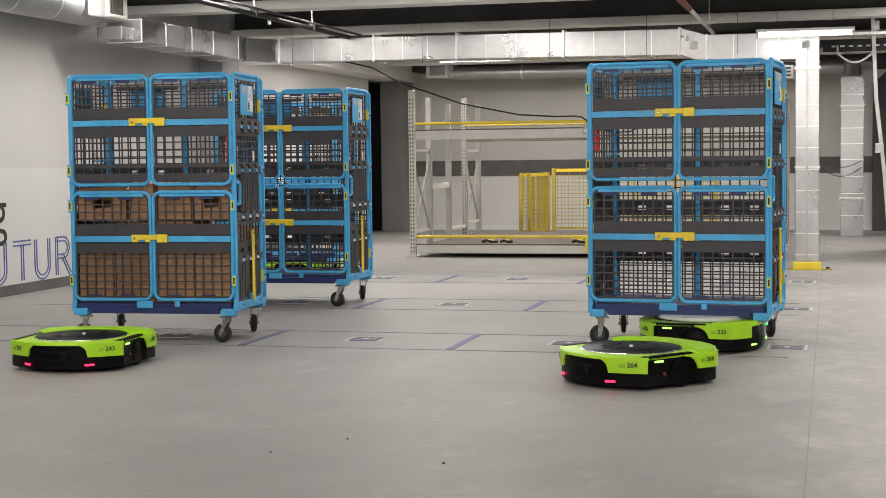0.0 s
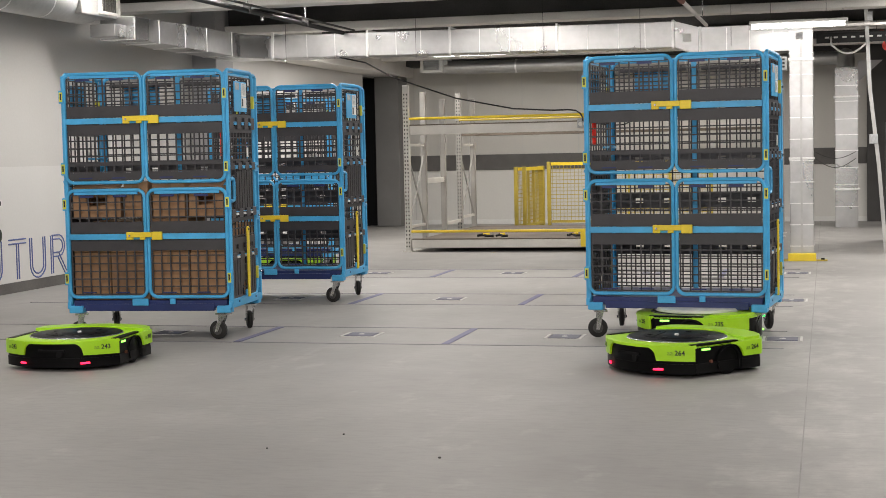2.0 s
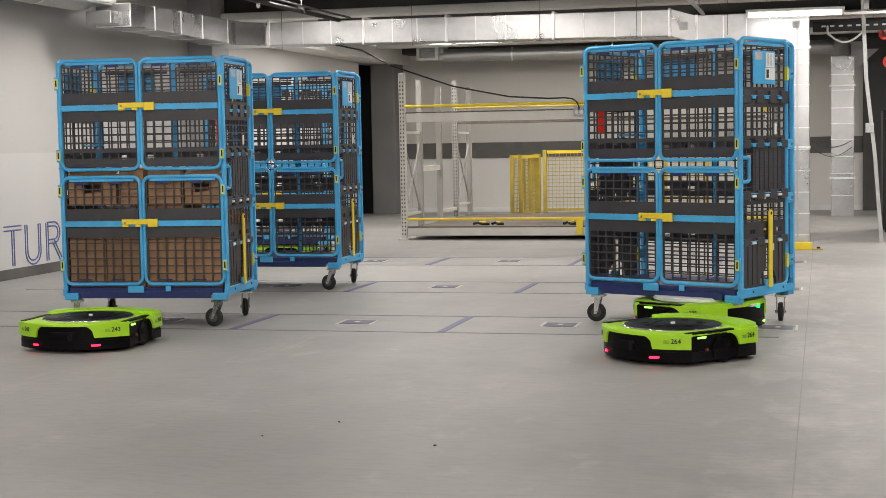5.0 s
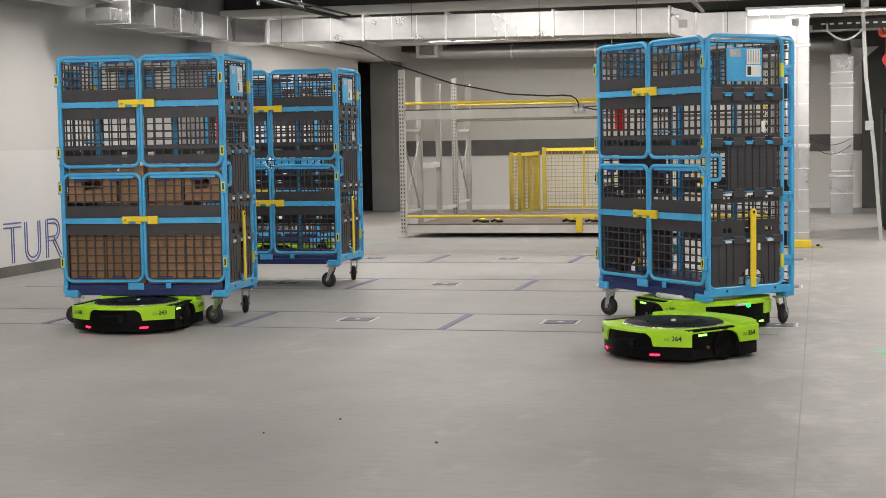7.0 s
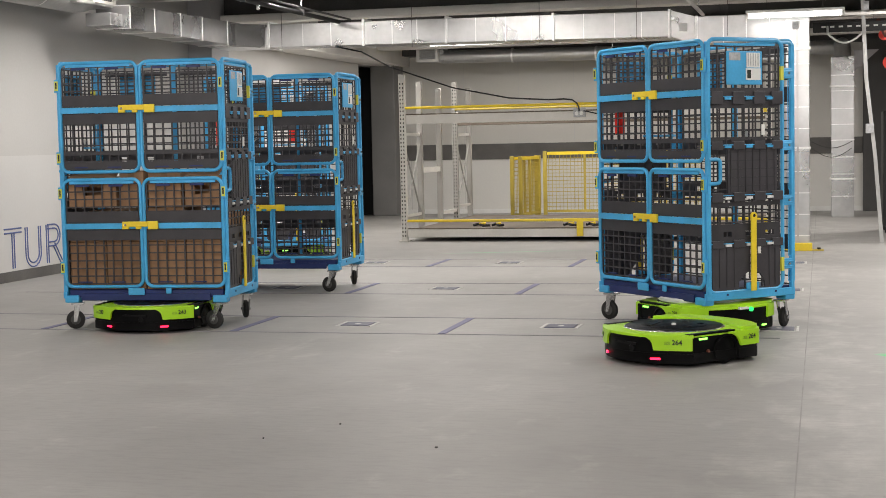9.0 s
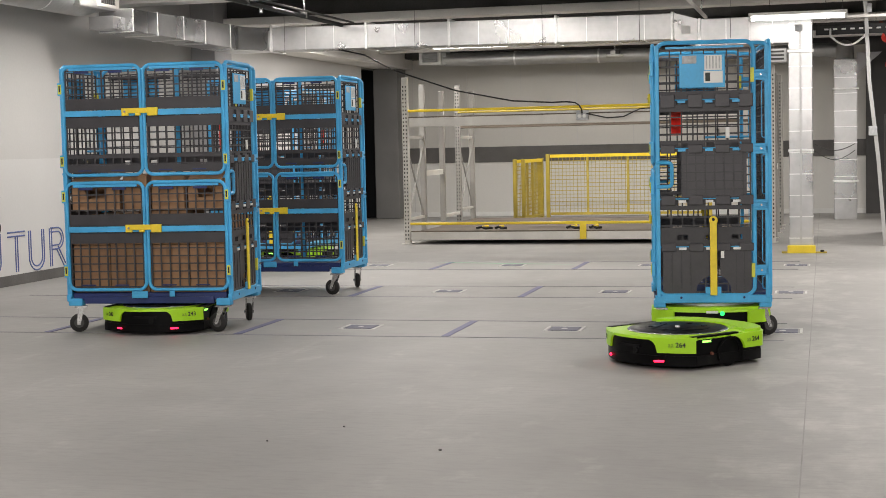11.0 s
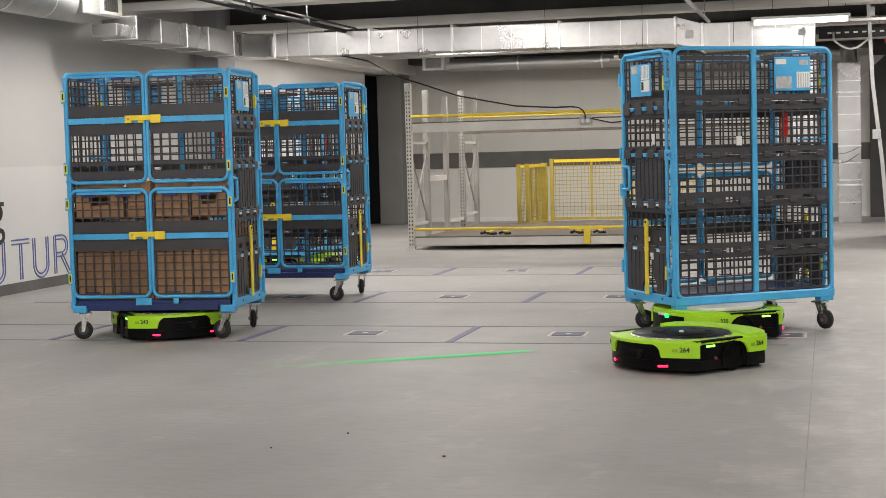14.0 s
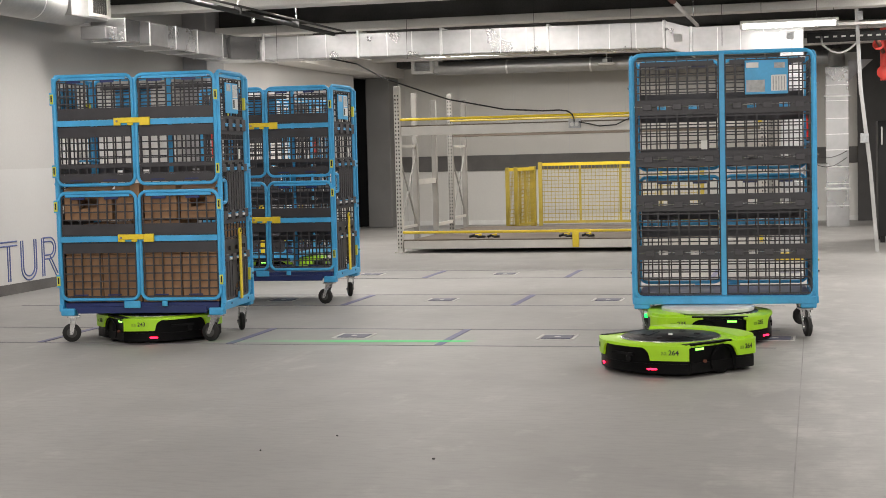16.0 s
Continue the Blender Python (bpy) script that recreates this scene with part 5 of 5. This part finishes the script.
def robot(number, lifted):
    root = thing("mobile_robot", "lime green and black flat mobile robot", "robot", "flat mobile robots")
    part("skirt", Geo().prism(outline(0.985, 0.014), 0.024, 0.08), M_SHELL, root, "black lower skirt", smooth=True)
    part("body", Geo().prism(outline(0.978, 0.018), 0.078, 0.172), M_SHELL, root, "black plastic body", smooth=True)
    part("top_cover", Geo().prism(outline(1.0, 0.022), 0.167, 0.184, 0.012, 0.008), M_LIME, root, "lime green top cover", smooth=True)
    half = [(-0.13, 0.362), (-0.25, 0.362), (-0.30, 0.318), (-0.348, 0.236), (-0.38, 0.13), (-0.388, 0.0)]
    inner = [(-0.262, 0.0), (-0.25, 0.09), (-0.195, 0.215)]
    tail = half + [(x, -y) for x, y in half[-2::-1]] + [(x, -y) for x, y in inner[::-1]] + inner[1:]
    part("tail_cover", Geo().prism(tail, 0.18, 0.2), M_LIME, root, "raised lime green tail cover", bevel=0.004)
    for s in (-1, 1):
        part("side_cover", Geo().prism([(0.26, s * 0.318), (0.26, s * 0.352), (-0.09, s * 0.352), (-0.09, s * 0.318)][::s], 0.150, 0.187), M_SHELL, root)
        part("drive_wheel", Geo().wheel((-0.015, s * 0.335, 0.078), (0, 1, 0), 0.076, 0.035, 24), M_SHELL, root, smooth=True)
        part("wheel_arch", Geo().tube([(-0.015 + 0.088 * math.cos(radians(a)), s * 0.352, 0.075 + 0.088 * math.sin(radians(a))) for a in range(-25, 206, 15)], 0.008, 6), M_SHELL, root, smooth=True)
    # corner panels with numbers, side lights, end lights
    for a0, a1, front in ((27, 55.5, 1), (-55.5, -27, 1), (106.2, 147, 0), (213, 253.8, 0)):
        # the black fields beside the panel have rounded corners
        wide = 9 if front else 13
        grow = -1 if a0 in (27, 106.2) else 1
        edge = a0 if grow < 0 else a1

        def low(a, edge=edge, grow=grow, wide=wide):
            k = (a - edge) * grow / wide
            return 0.097 if k <= 0 else 0.1 + 0.07 * math.sqrt(max(0.0, 1 - (1 - min(1, k)) ** 2))

        g, at = wall_piece(a0 - (wide if grow < 0 else 0), a1 + (wide if grow > 0 else 0), low, 0.18, 0.004)
        panel = part("corner_panel", g, M_LIME, root, "lime green corner panel", smooth=True)
        a = a0 + (a1 - a0) * {27: 0.52, -55.5: 0.48, 106.2: 0.21, 213: 0.79}[a0]
        p, e0, e1 = at(a, 0.0065), at(a - 4, 0), at(a + 4, 0)
        face = math.degrees(math.atan2(e1.y - e0.y, e1.x - e0.x))
        m = Matrix.Translation((p.x, p.y, 0.142)) @ pose(0, 0, 0, 90, 0, face)
        lettering("number", number, 0.038, M_PRINT, m @ Matrix.Translation((0.022, 0, 0)), panel, bold=0.0006)
        if number:
            lettering("prefix", "aa", 0.038, M_PRINT_SOFT, m @ Matrix.Translation((-0.032, 0, 0)), panel, bold=0.0004)
    for s in (-1, 1):
        part("side_light", Geo().box(0.13, 0.19, s * 0.352 - 0.006, s * 0.352 + 0.006, 0.150, 0.161), G_GREEN, root, "green indicator light")
        c = Vector((0.3725, s * 0.2, 0.05))
        part("front_light", Geo().box(-0.008, 0.004, -0.029, 0.029, -0.006, 0.006, Matrix.Translation(c) @ pose(0, 0, 0, 0, 0, s * 38)), G_RED, root, "red indicator light", bevel=0.0045)
        c = Vector((-0.365, s * 0.2, 0.05))
        part("rear_light", Geo().box(-0.008, 0.006, -0.024, 0.024, -0.005, 0.005, Matrix.Translation(c) @ pose(0, 0, 0, 0, 0, -s * 28)), G_GREEN, root, "green indicator light")
        part("sensor", Geo().wheel((0.12, s * 0.35, 0.085), (0, 1, 0), 0.01, 0.02, 12), M_RUST, root)
    part("nose_grille", Geo().box(0.396, 0.411, -0.085, 0.085, 0.118, 0.132), M_DISC, root)
    part("nose_sensor", Geo().wheel((0.406, 0.05, 0.1), (1, 0, 0), 0.02, 0.014, 14), M_DISC, root)
    part("tail_bar", Geo().box(-0.414, -0.385, -0.045, 0.03, 0.163, 0.178), M_WHITE, root, "pale lamp bar", bevel=0.003)
    part("signal_lamp", Geo().wheel((-0.399, -0.07, 0.162), (1, 0, 0), 0.014, 0.02, 16), G_SIGNAL if lifted else M_DISC, root, "lamp lens")
    # turntable, a little forward of the middle
    z, mid = 0.178, 0.04
    part("table_ring", Geo().wheel((mid, 0, z + 0.003), (0, 0, 1), 0.286, 0.018, 56, 0.025), M_STEEL, root, "thin bright metal rim", smooth=True)
    part("turntable", Geo().wheel((mid, 0, z + 0.006), (0, 0, 1), 0.279, 0.02, 56, 0.02), M_DISC, root, "black round turntable", smooth=True)
    part("table_plate", Geo().wheel((mid, 0, z + 0.013), (0, 0, 1), 0.19, 0.014, 40, 0.03), M_SHELL, root, smooth=True)
    part("table_bar", Geo().box(mid - 0.09, mid + 0.13, -0.14, -0.11, z + 0.012, z + 0.024, Matrix.Rotation(0.5, 4, "Z")), M_DISC, root, bevel=0.003)
    part("table_hub", Geo().wheel((mid + 0.03, 0.03, z + 0.018), (0, 0, 1), 0.013, 0.024, 12), M_SILVER if not lifted else M_DISC, root)
    for k in range(6):
        a = radians(60 * k + 20)
        part("table_pad", Geo().wheel((mid + 0.15 * math.cos(a), 0.15 * math.sin(a), z + 0.018), (0, 0, 1), 0.02, 0.012, 10), M_DISC, root)
    if lifted:
        part("lift_plate", Geo().wheel((0, 0, 0.207), (0, 0, 1), 0.30, 0.03, 48, 0.03), M_SILVER, root, "raised pale lifting plate", smooth=True)
    return root


robot_a = robot("264", False)
robot_b = robot("243", False)
robot_c = robot("235", True)
robot_d = robot("", False)
tagged(robot_a, "lime green and black mobile robot driving on the open floor")
tagged(robot_b, "lime green and black mobile robot backing under a roll cage")
tagged(robot_c, "lime green and black mobile robot carrying a roll cage")
tagged(robot_d, "lime green mobile robot turning below a roll cage")


# ---------------------------------------------------------------- glowing sheets painted as lamp light on the floor
def painted_light_material(name, stops, color):
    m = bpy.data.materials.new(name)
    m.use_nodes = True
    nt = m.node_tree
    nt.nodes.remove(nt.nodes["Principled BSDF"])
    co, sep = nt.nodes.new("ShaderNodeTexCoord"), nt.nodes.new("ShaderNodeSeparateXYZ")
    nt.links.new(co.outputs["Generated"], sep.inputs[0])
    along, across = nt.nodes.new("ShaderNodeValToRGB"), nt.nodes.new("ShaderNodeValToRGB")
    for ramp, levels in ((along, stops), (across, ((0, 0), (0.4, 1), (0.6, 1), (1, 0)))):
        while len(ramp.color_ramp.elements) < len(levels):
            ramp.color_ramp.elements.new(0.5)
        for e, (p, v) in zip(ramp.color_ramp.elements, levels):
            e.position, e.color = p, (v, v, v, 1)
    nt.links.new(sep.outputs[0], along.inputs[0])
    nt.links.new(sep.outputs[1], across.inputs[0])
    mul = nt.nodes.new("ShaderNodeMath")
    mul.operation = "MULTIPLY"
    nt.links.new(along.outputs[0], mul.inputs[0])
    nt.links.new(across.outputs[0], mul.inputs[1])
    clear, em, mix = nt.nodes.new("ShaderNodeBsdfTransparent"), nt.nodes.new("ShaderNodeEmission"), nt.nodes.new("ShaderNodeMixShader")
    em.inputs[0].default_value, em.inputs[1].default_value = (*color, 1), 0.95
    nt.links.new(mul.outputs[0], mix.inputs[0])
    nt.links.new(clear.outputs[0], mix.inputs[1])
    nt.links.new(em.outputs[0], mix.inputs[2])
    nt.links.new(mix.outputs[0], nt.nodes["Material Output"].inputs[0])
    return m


# Emissive sheet just above the floor, in place of the robot lamp's projected light.
painted_light_strip = tagged(part("painted_light_strip", Geo().add([(-1.05, -0.085, 0), (0.95, -0.04, 0), (0.95, 0.04, 0), (-1.05, 0.085, 0)], [(0, 1, 2, 3)]), painted_light_material("painted_green_light", ((0, 0), (0.25, 0.12), (0.5, 0.6), (0.94, 0.9), (1, 0)), (0.14, 0.80, 0.29))),
                     "glowing green sheet on the floor standing in for lamp light", "light strip")


# Second emissive sheet, in place of the faint light from the far robot.
painted_far_strip = tagged(part("painted_light_strip", Geo().add([(-0.85, -0.045, 0), (0.85, -0.045, 0), (0.85, 0.045, 0), (-0.85, 0.045, 0)], [(0, 1, 2, 3)]),
                        painted_light_material("painted_faint_green_light", ((0, 0), (0.2, 0.42), (0.5, 0.5), (0.8, 0.3), (1, 0)), (0.28, 0.78, 0.42))),
                   "faint glowing sheet near the rack standing in for lamp light", "light strip")


# ---------------------------------------------------------------- motions
def motions():
    # seconds, turn in degrees, place across the hall
    turn = [(0.0, -5.7, -0.947), (1.5, -5.7, -0.93), (3.0, -6.0, -0.918), (3.6, -8.3, -0.91), (4.2, -15.4, -0.90), (5.2, -29.5, -0.875), (6.3, -42.9, -0.858), (6.7, -46.8, -0.853), (7.0, -47.6, -0.852), (9.0, -47.6, -0.852),
            (9.3, -48.6, -0.85), (9.8, -56.0, -0.835), (11.3, -90.0, -0.758), (11.9, -102.5, -0.73), (12.5, -115.3, -0.718), (13.2, -129.8, -0.695), (14.5, -155.1, -0.668), (15.2, -166.0, -0.649), (16.0, -176.0, -0.632)]
    walk(cage_turned, [(t, pose(x * 0.982, 10.17 + 0.17 * min(1.0, max(0.0, (t - 11.5) / 4.0)), LIFT + 0.006, 0, 0, a)) for t, a, x in turn])
    walk(robot_c, [(t, pose(-0.81 + t * 0.0068, 9.945 - t * 0.0015, 0, 0, 0, 178.5 + a)) for t, a, x in turn])
    # the glowing green sheet swings round with the carrier; it is sunk below the floor while the parked robot would
    # block the light
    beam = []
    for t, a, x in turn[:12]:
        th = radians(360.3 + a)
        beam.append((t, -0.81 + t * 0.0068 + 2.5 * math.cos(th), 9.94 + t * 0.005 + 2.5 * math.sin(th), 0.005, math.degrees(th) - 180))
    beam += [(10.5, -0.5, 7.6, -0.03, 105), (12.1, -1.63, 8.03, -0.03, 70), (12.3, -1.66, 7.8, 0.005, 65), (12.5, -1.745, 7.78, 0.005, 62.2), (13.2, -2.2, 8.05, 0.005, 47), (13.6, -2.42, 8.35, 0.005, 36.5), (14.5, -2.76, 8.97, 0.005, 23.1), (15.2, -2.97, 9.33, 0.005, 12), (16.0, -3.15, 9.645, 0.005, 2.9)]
    walk(painted_light_strip, [(t, pose(x, y, z, 0, 0, a)) for t, x, y, z, a in beam])
    # a faint glowing sheet, painted for another lamp's sweep, moves out from behind the cages and under the rack
    sweep = [(0.0, -6.3, 14.6, 90), (5.6, -6.3, 14.6, 90), (6.3, -5.95, 16.6, 92), (6.6, -5.63, 17.2, 86), (7.2, -5.03, 17.5, 71), (7.5, -4.6, 17.5, 57), (8.0, -4.33, 17.3, 46), (8.5, -3.85, 16.95, 25), (9.1, -3.37, 16.57, 15),
             (11.4, -3.2, 15.35, -13), (11.8, -3.1, 15.4, -13), (12.5, -3.0, 20.2, -13), (16.0, -3.0, 20.2, -13)]
    walk(painted_far_strip, [(t, pose(x, y, 0.005, 0, 0, a)) for t, x, y, a in sweep])
    # the carrier of that lamp turns with its cage
    swing = [(0.0, 0), (5.9, 0), (6.6, -3), (7.2, -15), (7.5, -25), (8.0, -33), (8.5, -47), (9.1, -61), (10.2, -80), (11.4, -90), (16.0, -90)]
    walk(cage_far, [(t, pose(-5.62, 15.27, LIFT, 0, 0, a)) for t, a in swing])
    walk(robot_d, [(t, pose(-5.55, 15.25, 0, 0, 0, a - 88)) for t, a in swing])
    s = [(0.0, -0.26), (0.5, -0.18), (1.0, -0.095), (1.5, -0.04), (2.0, -0.003), (2.3, 0.0), (16.0, 0.0)]
    walk(robot_a, [(t, pose(-0.791 + k, 8.60 + k * 0.87, 0, 0, 0, -131)) for t, k in s])
    back = [(0.0, -4.508, 8.43, -86.5), (4.2, -4.508, 8.43, -86.5), (4.6, -4.508, 8.49, -87), (5.4, -4.505, 8.82, -88), (6.5, -4.515, 9.23, -88.5), (7.0, -4.525, 9.36, -88.6), (7.5, -4.535, 9.475, -89), (8.0, -4.54, 9.575, -89),
            (8.5, -4.543, 9.655, -88), (9.0, -4.543, 9.69, -87.5), (10.0, -4.54, 9.73, -87), (11.5, -4.535, 9.775, -86), (11.9, -4.535, 9.78, -84), (12.5, -4.54, 9.79, -76.5), (13.0, -4.545, 9.80, -67), (13.5, -4.55, 9.81, -57.5),
            (14.0, -4.553, 9.81, -51), (14.5, -4.554, 9.81, -47.5), (15.2, -4.554, 9.81, -44.5), (16.0, -4.552, 9.81, -43)]
    walk(robot_b, [(t, pose(x, y, 0, 0, 0, a)) for t, x, y, a in back])


motions()
